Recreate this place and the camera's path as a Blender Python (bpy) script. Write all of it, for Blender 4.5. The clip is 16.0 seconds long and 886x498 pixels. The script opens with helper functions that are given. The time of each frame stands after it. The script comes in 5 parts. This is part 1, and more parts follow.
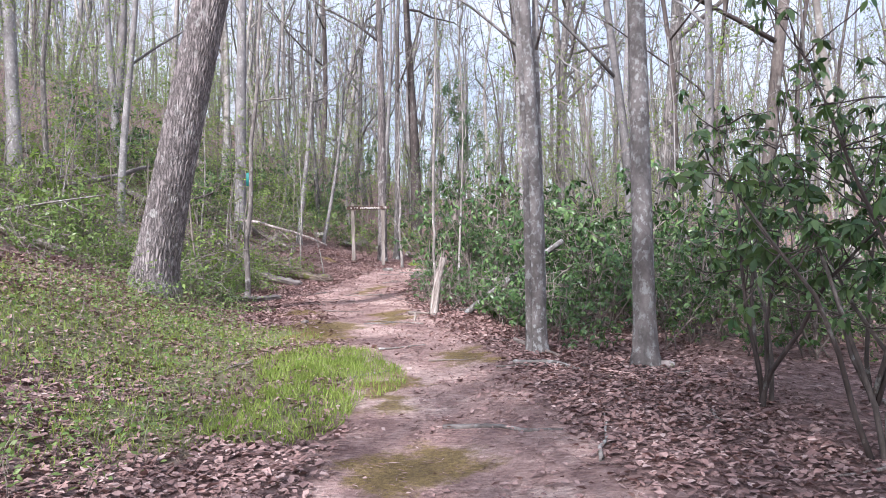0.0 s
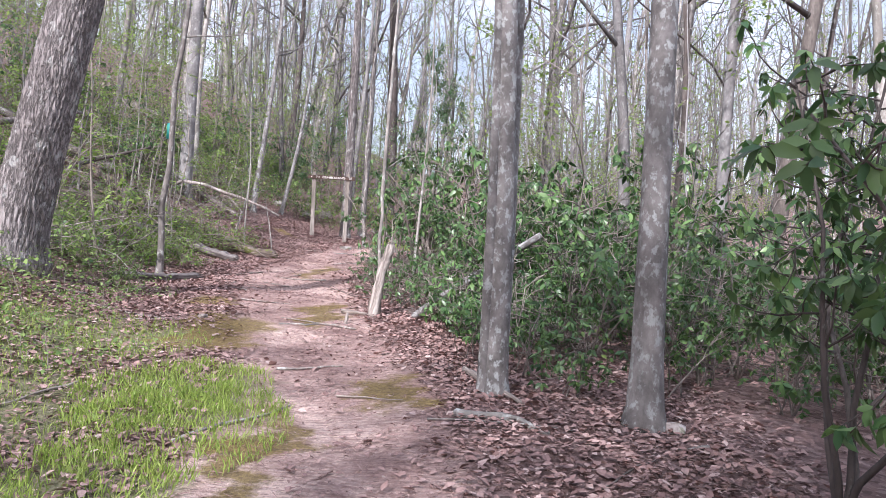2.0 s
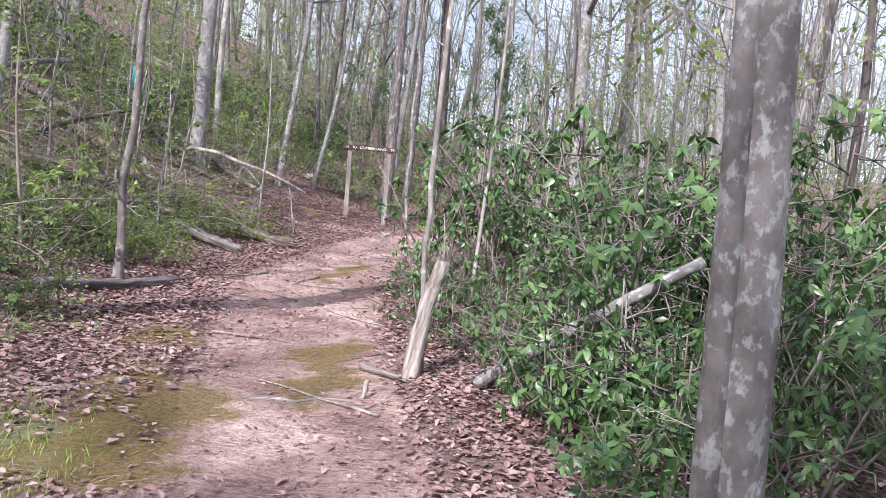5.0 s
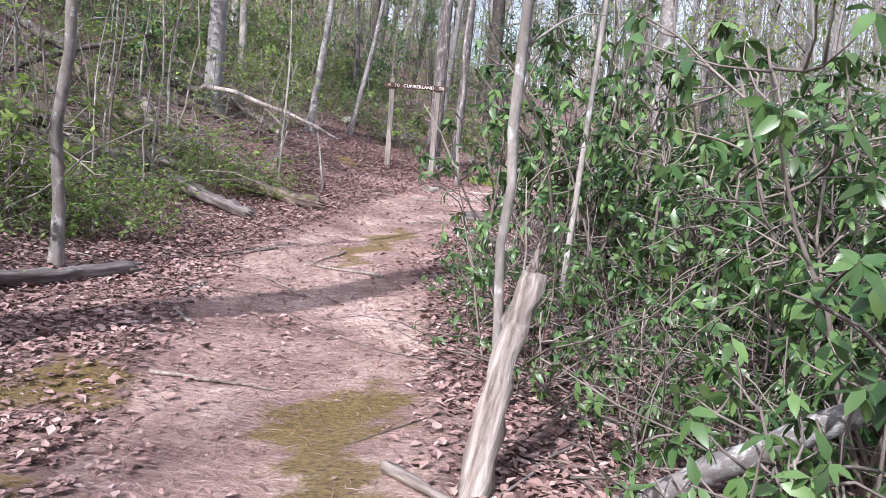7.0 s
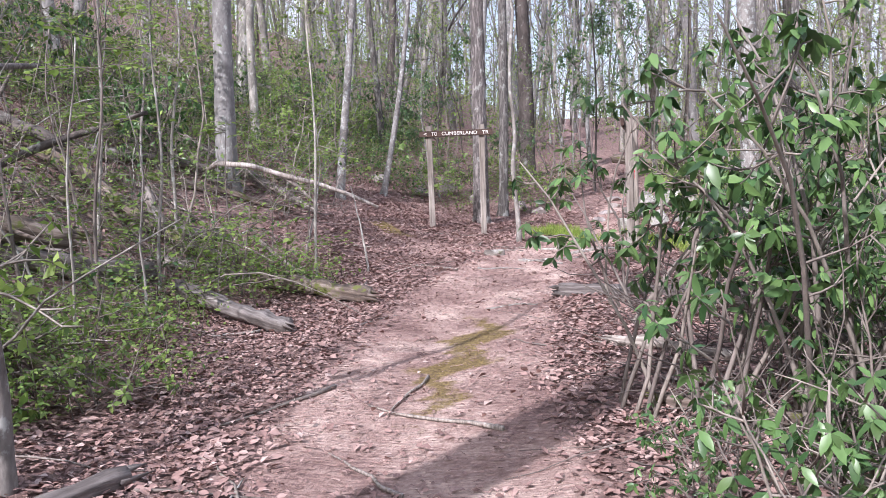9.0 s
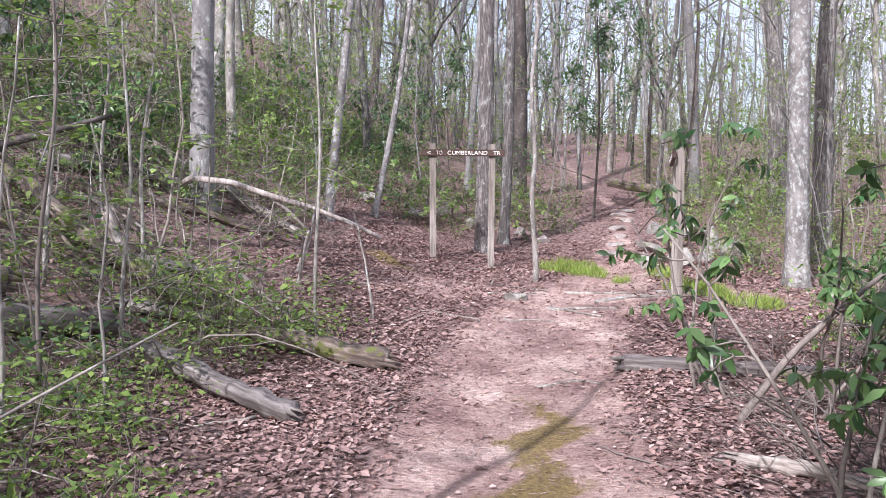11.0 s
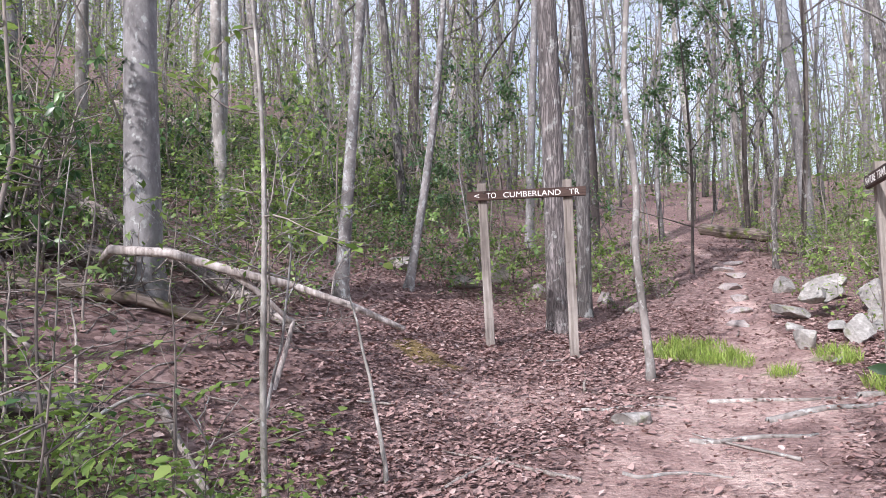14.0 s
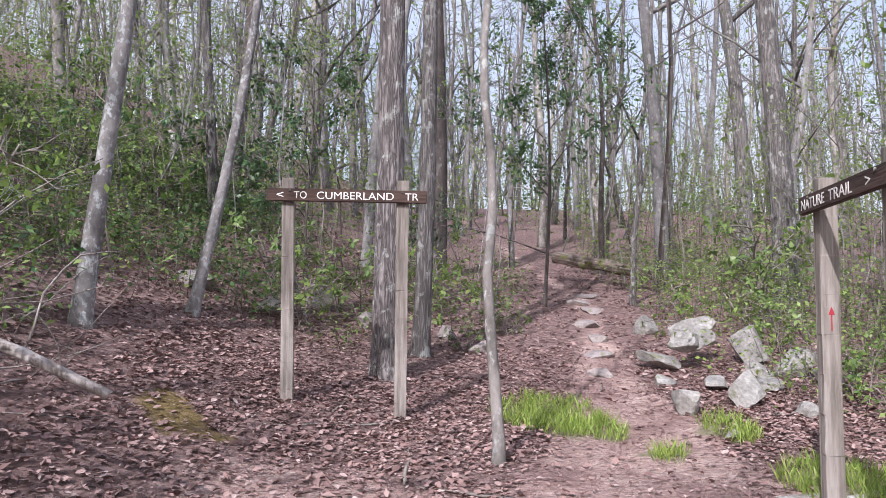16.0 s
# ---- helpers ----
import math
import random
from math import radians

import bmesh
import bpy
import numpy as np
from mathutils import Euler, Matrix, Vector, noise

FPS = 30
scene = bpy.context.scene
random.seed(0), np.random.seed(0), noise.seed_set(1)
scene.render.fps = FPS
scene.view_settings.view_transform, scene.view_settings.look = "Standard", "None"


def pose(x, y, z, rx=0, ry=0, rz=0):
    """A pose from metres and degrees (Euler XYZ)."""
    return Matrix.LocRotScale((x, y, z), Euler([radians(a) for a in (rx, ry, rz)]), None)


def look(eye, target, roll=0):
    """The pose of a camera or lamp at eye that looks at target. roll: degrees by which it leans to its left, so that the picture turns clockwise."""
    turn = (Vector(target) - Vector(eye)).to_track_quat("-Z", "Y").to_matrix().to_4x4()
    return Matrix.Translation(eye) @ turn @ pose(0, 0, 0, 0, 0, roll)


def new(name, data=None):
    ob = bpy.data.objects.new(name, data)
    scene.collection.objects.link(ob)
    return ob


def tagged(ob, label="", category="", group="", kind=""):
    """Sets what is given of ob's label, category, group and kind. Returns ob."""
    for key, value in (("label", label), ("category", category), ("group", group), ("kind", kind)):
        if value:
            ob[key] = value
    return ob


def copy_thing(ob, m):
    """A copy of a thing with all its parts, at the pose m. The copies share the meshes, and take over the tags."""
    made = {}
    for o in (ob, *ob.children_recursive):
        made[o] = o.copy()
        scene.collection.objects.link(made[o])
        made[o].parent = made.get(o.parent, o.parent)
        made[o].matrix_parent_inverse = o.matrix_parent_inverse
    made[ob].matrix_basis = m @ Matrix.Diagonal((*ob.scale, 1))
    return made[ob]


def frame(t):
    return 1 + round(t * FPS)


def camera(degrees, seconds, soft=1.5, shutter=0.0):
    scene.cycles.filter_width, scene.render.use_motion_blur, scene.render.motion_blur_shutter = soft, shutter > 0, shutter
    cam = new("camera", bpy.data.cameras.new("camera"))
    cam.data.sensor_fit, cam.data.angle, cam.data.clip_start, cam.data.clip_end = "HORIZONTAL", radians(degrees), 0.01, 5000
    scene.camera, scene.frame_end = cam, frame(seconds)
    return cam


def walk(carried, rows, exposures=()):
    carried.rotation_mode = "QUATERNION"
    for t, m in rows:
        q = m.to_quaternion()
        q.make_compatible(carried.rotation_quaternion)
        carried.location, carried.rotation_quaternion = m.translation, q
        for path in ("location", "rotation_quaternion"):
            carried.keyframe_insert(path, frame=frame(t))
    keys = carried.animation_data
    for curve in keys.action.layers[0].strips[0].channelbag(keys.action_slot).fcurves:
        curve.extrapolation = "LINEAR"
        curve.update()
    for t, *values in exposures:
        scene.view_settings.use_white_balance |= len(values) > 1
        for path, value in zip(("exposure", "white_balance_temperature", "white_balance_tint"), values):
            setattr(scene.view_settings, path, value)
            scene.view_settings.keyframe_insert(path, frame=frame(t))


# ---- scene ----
cam = camera(59.0, 16.0, soft=0.65)
PATH = [
    (0, (0.218, 1.011, 1.144), (0.179, 3.008, 1.254), -1.1),
    (0.5, (0.283, 1.396, 1.233), (0.211, 3.392, 1.334), 0.3),
    (1, (0.383, 1.882, 1.315), (0.341, 3.879, 1.409), -0.2),
    (1.5, (0.418, 2.445, 1.341), (0.357, 4.442, 1.445), -1.6),
    (2, (0.514, 3.04, 1.355), (0.525, 5.04, 1.409), 3.0),
    (2.5, (0.488, 3.559, 1.376), (0.377, 5.551, 1.504), 5.2),
    (3, (0.504, 4.162, 1.461), (0.417, 6.158, 1.556), 4.8),
    (5.5, (0.2, 6.598, 1.763), (0.101, 8.595, 1.711), 5.0),
    (6, (0.162, 7.183, 1.802), (-0.039, 9.172, 1.72), 2.3),
    (6.5, (0.089, 7.779, 1.856), (-0.102, 9.767, 1.745), 4.0),
    (7, (-0.018, 8.378, 1.88), (-0.225, 10.359, 1.706), 5.0),
    (7.5, (-0.196, 8.948, 1.952), (-0.486, 10.921, 1.795), 3.0),
    (8, (-0.356, 9.511, 2.05), (-0.718, 11.473, 1.899), 1.3),
    (8.5, (-0.557, 9.935, 2.105), (-0.859, 11.91, 2.007), -1.9),
    (11, (-1.604, 11.66, 2.5), (-1.774, 13.652, 2.441), 0.5),
    (11.5, (-1.691, 12.078, 2.528), (-1.873, 14.069, 2.47), -0.1),
    (12, (-1.799, 12.643, 2.604), (-1.968, 14.629, 2.769), -3.6),
    (12.5, (-1.882, 13.275, 2.659), (-2.153, 15.235, 2.951), -1.4),
    (13, (-1.888, 13.915, 2.641), (-2.258, 15.859, 2.928), 1.6),
    (13.5, (-1.933, 14.439, 2.631), (-2.307, 16.401, 2.738), -1.4),
    (14, (-1.895, 14.975, 2.62), (-2.208, 16.947, 2.724), -2.4),
    (14.5, (-1.891, 15.476, 2.637), (-2.237, 17.441, 2.779), -4.1),
    (15, (-1.894, 15.977, 2.651), (-2.122, 17.95, 2.887), -0.7),
    (15.5, (-1.784, 16.466, 2.691), (-1.875, 18.456, 2.87), 1.3),
    (16, (-1.76, 16.976, 2.744), (-1.693, 18.97, 2.884), 0.3),
]
walk(cam, [(t, look(eye, target, roll)) for t, eye, target, roll in PATH],
     [(t, e, 5900, 18) for t, e in ((0, .74), (3, .80), (5.5, .74), (8.5, .74), (11.5, .74), (12, .68), (12.5, .44), (13, .42), (13.5, .58), (14.5, .6), (15.5, .46), (16, .42))])

# ---- light ----
SUN_WAY = Vector((-0.42, -0.88, 0.80)).normalized()      # towards the sun: behind and to the west of the walk
sky_world = bpy.data.worlds.new("spring_sky")
scene.world = sky_world
sky_world.use_nodes = True
_bg = sky_world.node_tree.nodes["Background"]
_sky = sky_world.node_tree.nodes.new("ShaderNodeTexSky")
_sky.sky_type = "NISHITA"
_sky.sun_disc = False
_sky.sun_elevation = math.asin(SUN_WAY.z)
_sky.sun_rotation = math.atan2(SUN_WAY.x, SUN_WAY.y)
_sky.dust_density = 4.0
_sky.air_density = 1.2
# a thin veil of high cloud over the blue
_co = sky_world.node_tree.nodes.new("ShaderNodeTexCoord")
_cl = sky_world.node_tree.nodes.new("ShaderNodeTexNoise")
_cl.inputs["Scale"].default_value, _cl.inputs["Detail"].default_value = 3.0, 6.0
_rp = sky_world.node_tree.nodes.new("ShaderNodeMapRange")
_rp.inputs["From Min"].default_value, _rp.inputs["From Max"].default_value = .35, .65
_rp.inputs["To Min"].default_value, _rp.inputs["To Max"].default_value = .35, .8
_mx = sky_world.node_tree.nodes.new("ShaderNodeMix")
_mx.data_type = "RGBA"
_mx.inputs[7].default_value = (5.1, 5.3, 5.7, 1)
for a, b in ((_co.outputs["Generated"], _cl.inputs["Vector"]), (_cl.outputs["Fac"], _rp.inputs["Value"]), (_rp.outputs[0], _mx.inputs[0]),
             (_sky.outputs[0], _mx.inputs[6]), (_mx.outputs[2], _bg.inputs[0])):
    sky_world.node_tree.links.new(a, b)
_bg.inputs[1].default_value = 0.15
sun = new("sun", bpy.data.lights.new("sun", "SUN"))
sun.data.energy, sun.data.angle, sun.data.color = 3.7, radians(0.8), (1.0, 0.95, 0.89)
sun.matrix_world = look(SUN_WAY * 60, (0, 0, 0))

# ---- terrain ----
rng = np.random.default_rng(11)
_YC = [-60, -5, 1, 4, 6, 8, 10, 12, 14, 16, 18, 19.5, 20.5, 21.5, 22.5, 24, 26, 29, 33, 60]
_XC = [.9, .8, .6, .35, .1, -.1, -.6, -1.1, -1.5, -1.6, -1.45, -1.2, -.8, -.45, -.2, .0, .35, .9, .8, 0]
_YH = [-400, -60, -20, 1, 8, 10.7, 13.5, 16, 18, 20, 22.7, 25, 29, 35, 60, 100, 400]
_ZH = [-9, -5, -1.9, -.03, .6, .86, 1.06, 1.28, 1.46, 1.68, 1.88, 2.12, 2.75, 3.7, 8, 13, 16]
_yy = np.linspace(-420, 420, 8401)
_kernel = np.exp(-np.linspace(-2, 2, 25) ** 2)
_kernel /= _kernel.sum()
_cc = np.convolve(np.pad(np.interp(_yy, _YC, _XC), 12, mode="edge"), _kernel, "valid")
_hh = np.convolve(np.pad(np.interp(_yy, _YH, _ZH), 12, mode="edge"), _kernel, "valid")


def centre(y):
    """The trail's middle line."""
    return np.interp(y, _yy, _cc)


def ripple(x, y):
    return (np.sin(2.1 * x + 1.3 * np.sin(.9 * y)) * np.sin(1.7 * y + .8 * np.sin(1.3 * x)) * .018
            + np.sin(5.3 * x + 2.1 * y) * np.sin(4.1 * y - 1.9 * x) * .008)


def ground_z(x, y):
    x, y = np.asarray(x, float), np.asarray(y, float)
    d = x - centre(y)
    k = np.interp(y, [11, 16], [.15, .085])
    s = np.maximum(-d - 1.2, 0)
    bend = .205 / k
    left = np.where(s < bend, k * s * s, k * bend * bend + .41 * (s - bend))
    left = np.where(s > 20, k * bend * bend + .41 * (20 - bend) + .30 * (np.minimum(s, 90) - 20), left)
    right = -.07 * np.minimum(np.maximum(d - 1.0, 0), 12) * np.interp(y, [20, 26], [1, .2])
    dip = -.05 * np.exp(-(d / .6) ** 2)
    return np.interp(y, _yy, _hh) + left + right + dip + ripple(x, y)


def gz(x, y):
    return float(ground_z(x, y))


def smooth(a, b, v):
    t = np.clip((v - a) / (b - a), 0, 1)
    return t * t * (3 - 2 * t)


def blobs(x, y, spots):
    x, y = np.asarray(x, float), np.asarray(y, float)
    x, y = (x + .09 * np.sin(7 * y + 3 * x) + .06 * np.sin(17 * y - 13 * x) + .03 * np.sin(31 * x + 23 * y),
            y + .12 * np.sin(6 * x - 2 * y) + .07 * np.sin(15 * x + 9 * y))
    out = np.zeros_like(x)
    for cx, cy, rx, ry in spots:
        out = np.maximum(out, 1 - ((x - cx) / rx) ** 2 * .5 - ((y - cy) / ry) ** 2 * .5)
    return np.clip(out, 0, 1)


MOSS = [(-1.26, 9.8, .34, .5), (-.3, 6.7, .16, .9), (.24, 7.9, .26, .4), (-.02, 5.0, .3, .45), (-.72, 11.3, .22, .6),
        (-1.3, 9.4, .34, .55), (-1.62, 10.4, .22, .35), (-1.9, 11.4, .26, .35), (-.63, 10.7, .2, .45),
        (-1.5, 15.3, .13, .9), (-1.38, 16.2, .16, .8), (-3.3, 21.9, .35, .22)]
GRASS = [(-.95, 7.6, .42, .75), (-.9, 5.9, .35, .6), (-1.7, 7.2, .7, .8), (-1.5, 5.6, .5, .6), (-2.2, 8.9, .6, .9),
         (-2.9, 6.8, .8, 1.2), (-1.7, 9.0, .4, .6), (-.75, 23.0, .34, .5), (-.42, 22.62, .15, .2), (.45, 22.5, .14, .3),
         (.62, 21.2, .3, .35), (-.15, 21.95, .1, .12), (1.1, 20.6, .25, .3)]


def soil_mask(x, y):
    d = np.abs(x - centre(y))
    half = np.interp(y, [-5, 4, 8, 11, 14, 17, 19, 21, 23, 25, 30], [.8, .75, .6, .62, .78, .72, .8, .7, .5, .3, .22])
    edge = .22 + .12 * np.sin(3.1 * y) * np.sin(1.7 * x + y)
    m = 1 - smooth(half - edge, half + edge, d)
    side = np.exp(-((x + 2.3) / 1.0) ** 2 - ((y - 20.9) / .8) ** 2) * .75
    junction = np.exp(-((x + .35) / 1.25) ** 2 - ((y - 20.85) / .95) ** 2) * .95
    east = np.exp(-((x - 1.2) / 1.6) ** 2 - ((y - 21.2) / .6) ** 2) * .7
    return np.clip(np.maximum.reduce([m * np.interp(y, [23, 27], [1, .55]), side, junction, east]), 0, 1)


# ---- mesh helpers ----
def mesh_of(name, verts, quads, mat, smooth_shade=True):
    me = bpy.data.meshes.new(name)
    verts, quads = np.asarray(verts, np.float32), np.asarray(quads, np.int32)
    me.vertices.add(len(verts))
    me.vertices.foreach_set("co", verts.ravel())
    n, k = quads.shape
    me.loops.add(n * k)
    me.loops.foreach_set("vertex_index", quads.ravel())
    me.polygons.add(n)
    me.polygons.foreach_set("loop_start", np.arange(0, n * k, k, dtype=np.int32))
    me.polygons.foreach_set("loop_total", np.full(n, k, np.int32))
    me.polygons.foreach_set("use_smooth", np.full(n, smooth_shade))
    me.update(calc_edges=True)
    me.materials.append(mat)
    return me


class Shape:
    """Gathers vertices and four-sided faces."""

    def __init__(self):
        self.v, self.f, self.n = [], [], 0

    def add(self, verts, quads):
        self.v.append(np.asarray(verts, float))
        self.f.append(np.asarray(quads, int) + self.n)
        self.n += len(verts)
        return self

    def mesh(self, name, mat, smooth_shade=True):
        return mesh_of(name, np.concatenate(self.v), np.concatenate(self.f), mat, smooth_shade)


def part(name, shape, mat, parent, label="", smooth_shade=True):
    data = shape if isinstance(shape, bpy.types.Mesh) else shape.mesh(name, mat, smooth_shade)
    ob = new(name, data)
    ob.parent = parent
    return tagged(ob, label)


def root(name, x, y, z, label, category, group="", rz=0.0):
    ob = new(name)
    ob.empty_display_size = .2
    ob.matrix_basis = pose(x, y, z, 0, 0, rz)
    return tagged(ob, label, category, group)


def tube(points, radii, sides=6, rough=0.0, flat=1.0, seed=None, ridge=0.0):
    """A round, tapering, closed tube along a line."""
    p, r = np.asarray(points, float), np.asarray(radii, float)
    k = len(p)
    way = np.gradient(p, axis=0)
    way /= np.linalg.norm(way, axis=1)[:, None] + 1e-9
    ref = np.array([0, 0, 1.0]) if abs(way[:, 2]).mean() < .8 else np.array([1.0, 0, 0])
    a = np.cross(way, ref)
    a /= np.linalg.norm(a, axis=1)[:, None] + 1e-9
    b = np.cross(way, a)
    ang = np.linspace(0, 2 * np.pi, sides, endpoint=False)
    rad = np.repeat(r[:, None], sides, 1)
    if rough:
        g = np.random.default_rng(seed if seed is not None else int(abs(p[0]).sum() * 1000) % 99991)
        rad = rad * (1 + rough * g.standard_normal((k, sides)).clip(-1.6, 1.6) + ridge * g.standard_normal((1, sides)))
    ring = p[:, None] + rad[..., None] * (np.cos(ang)[None, :, None] * a[:, None] + flat * np.sin(ang)[None, :, None] * b[:, None])
    verts = np.concatenate([ring.reshape(-1, 3), p[:1] - way[:1] * r[0] * .15, p[-1:] + way[-1:] * r[-1] * .3])
    i = np.arange(k - 1)[:, None] * sides
    j = np.arange(sides)[None]
    nxt = (j + 1) % sides
    quads = np.stack([i + j, i + nxt, i + sides + nxt, i + sides + j], -1).reshape(-1, 4)
    e = np.arange(0, sides, 2)
    low = np.stack([np.full(len(e), k * sides), (e + 2) % sides, (e + 1) % sides, e], -1)
    top = (k - 1) * sides
    high = np.stack([np.full(len(e), k * sides + 1), top + e, top + (e + 1) % sides, top + (e + 2) % sides], -1)
    if sides % 2:
        low, high = low[:-1], high[:-1]
    return verts, np.concatenate([quads, low, high])


def curve_line(start, way, length, bend, k, g, lift=0.0):
    """A wandering line of k points."""
    way = np.asarray(way, float) / np.linalg.norm(way)
    out, p = [np.asarray(start, float)], np.asarray(start, float)
    for _ in range(k - 1):
        way = way + g.normal(0, bend, 3) + np.array([0, 0, lift])
        way /= np.linalg.norm(way)
        p = p + way * length / (k - 1)
        out.append(p)
    return np.array(out)


def unit(v):
    return v / (np.linalg.norm(v, axis=-1, keepdims=True) + 1e-9)


def leaves(places, ways, ups, length, width, fold=.25, droop=.2, fine=True):
    """Folded leaf blades: each a pointed oval with a midrib."""
    n = len(places)
    d = unit(np.asarray(ways, float))
    s = unit(np.cross(d, ups))
    w = unit(np.cross(s, d))
    length, width = np.broadcast_to(length, n)[:, None, None], np.broadcast_to(width, n)[:, None, None]
    if fine:
        u = np.array([0, .35, .35, .35, .72, .72, .72, 1.0])
        v = np.array([0, -.5, 0, .5, -.38, 0, .38, 0])
        h = np.array([0, fold * .5, 0, fold * .5, fold * .35, 0, fold * .35, 0])
        q = np.array([[0, 3, 2, 1], [1, 2, 5, 4], [2, 3, 6, 5], [4, 5, 6, 7]])
    else:
        u = np.array([0, .5, .5, .5, 1.0])
        v = np.array([0, -.5, 0, .5, 0])
        h = np.array([0, fold * .5, 0, fold * .5, 0])
        q = np.array([[0, 3, 2, 1], [1, 2, 3, 4]])
    sag = -droop * u ** 2 if np.ndim(droop) == 0 else -droop * (u[None] ** 2)
    verts = (np.asarray(places)[:, None] + d[:, None] * (u[None, :, None] * length) + s[:, None] * (v[None, :, None] * width)
             + w[:, None] * (h[None, :, None] * width + (sag[None, :, None] if np.ndim(sag) == 1 else sag[:, :, None]) * length))
    quads = (q[None] + (np.arange(n) * len(u))[:, None, None]).reshape(-1, 4)
    return verts.reshape(-1, 3), quads


# ---- materials ----
class Nodes:
    def __init__(self, name):
        self.m = bpy.data.materials.new(name)
        self.m.use_nodes = True
        self.t = self.m.node_tree
        self.b = self.t.nodes["Principled BSDF"]
        self.out = self.t.nodes["Material Output"]

    def n(self, kind, ins=None, **props):
        node = self.t.nodes.new("ShaderNode" + kind)
        for key, value in props.items():
            setattr(node, key, value)
        for key, value in (ins or {}).items():
            if isinstance(value, bpy.types.NodeSocket):
                self.t.links.new(value, node.inputs[key])
            else:
                node.inputs[key].default_value = value
        return node

    def put(self, key, value):
        if isinstance(value, bpy.types.NodeSocket):
            self.t.links.new(value, self.b.inputs[key])
        else:
            self.b.inputs[key].default_value = value

    def place(self, kind="Object", scale=(1, 1, 1)):
        c = self.n("TexCoord").outputs[kind]
        return self.n("Mapping", {"Vector": c, "Scale": scale}).outputs[0]

    def noise(self, vec, scale, detail=4.0, rough=.55):
        return self.n("TexNoise", {"Vector": vec, "Scale": scale, "Detail": detail, "Roughness": rough}).outputs["Fac"]

    def ramp(self, fac, stops):
        r = self.n("ValToRGB", {"Fac": fac})
        e = r.color_ramp.elements
        while len(e) < len(stops):
            e.new(.5)
        for k, (p, c) in zip(e, stops):
            k.position, k.color = p, (*c, 1) if len(c) == 3 else c
        return r.outputs[0]

    def mix(self, fac, a, b, blend="MIX"):
        m = self.n("Mix", data_type="RGBA", blend_type=blend)
        for sock, v in ((m.inputs[0], fac), (m.inputs[6], a), (m.inputs[7], b)):
            if isinstance(v, bpy.types.NodeSocket):
                self.t.links.new(v, sock)
            else:
                sock.default_value = (*v, 1) if isinstance(v, tuple) and len(v) == 3 else v
        return m.outputs[2]

    def math(self, op, a, b=0.0, c=0.0):
        m = self.n("Math", operation=op)
        for sock, v in zip(m.inputs, (a, b, c)):
            if isinstance(v, bpy.types.NodeSocket):
                self.t.links.new(v, sock)
            else:
                sock.default_value = v
        return m.outputs[0]

    def bump(self, height, strength=.5, distance=.02):
        self.put("Normal", self.n("Bump", {"Height": height, "Strength": strength, "Distance": distance}).outputs[0])

    def vary(self, colour, amount=.12, hue=.02):
        r = self.n("ObjectInfo").outputs["Random"]
        v = self.math("MULTIPLY_ADD", r, 2 * amount, 1 - amount)
        h = self.math("MULTIPLY_ADD", r, 2 * hue, .5 - hue)
        return self.n("HueSaturation", {"Color": colour, "Value": v, "Hue": h}).outputs[0]


def bark(name, dark, mid, light, stretch=.22, scale=24.0, relief=.7, lichen=0.0, patch=(.62, .66, .60), furrow=False, spot=9.0, blotch=.38):
    k = Nodes(name)
    p = k.place("Object", (1, 1, stretch))
    rnd = k.n("ObjectInfo").outputs["Random"]
    p = k.n("VectorMath", {0: p, 1: k.n("CombineXYZ", {0: k.math("MULTIPLY", rnd, 37.0), 1: rnd, 2: k.math("MULTIPLY", rnd, 19.0)}).outputs[0]}, operation="ADD").outputs[0]
    fine, broad = k.noise(p, scale, 6, .65), k.noise(p, 3.0, 3)
    col = k.ramp(k.math("MULTIPLY_ADD", broad, .5, k.math("MULTIPLY", fine, .5)), [(.32, dark), (.5, mid), (.68, light)])
    height = fine
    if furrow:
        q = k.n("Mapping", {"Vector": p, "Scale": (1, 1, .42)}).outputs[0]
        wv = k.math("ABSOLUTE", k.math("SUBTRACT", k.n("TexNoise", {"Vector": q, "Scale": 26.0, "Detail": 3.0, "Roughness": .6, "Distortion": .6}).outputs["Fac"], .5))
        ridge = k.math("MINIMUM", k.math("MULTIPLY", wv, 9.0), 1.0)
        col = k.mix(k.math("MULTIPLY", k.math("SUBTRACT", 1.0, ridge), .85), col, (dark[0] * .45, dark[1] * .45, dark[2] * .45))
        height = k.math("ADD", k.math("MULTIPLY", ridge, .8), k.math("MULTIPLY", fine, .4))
    if lichen:
        q = k.n("Mapping", {"Vector": p, "Scale": (1, 1, 1 / stretch * .7)}).outputs[0]
        spots = k.noise(q, spot, 4, .62)
        fac = k.ramp(spots, [(.62 - lichen * .14, (0, 0, 0)), (.70 - lichen * .14, (.9, .9, .9))])
        col = k.mix(fac, col, patch)
    stain = k.noise(k.n("Mapping", {"Vector": p, "Scale": (1, 1, .5 / stretch)}).outputs[0], 6.5, 5, .62)
    col = k.mix(k.math("MULTIPLY", k.ramp(stain, [(.40, (1, 1, 1)), (.56, (0, 0, 0))]), blotch), col, tuple(c * .55 for c in dark))
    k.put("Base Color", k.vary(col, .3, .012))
    k.put("Roughness", .9)
    k.bump(height, relief, .015)
    return k.m


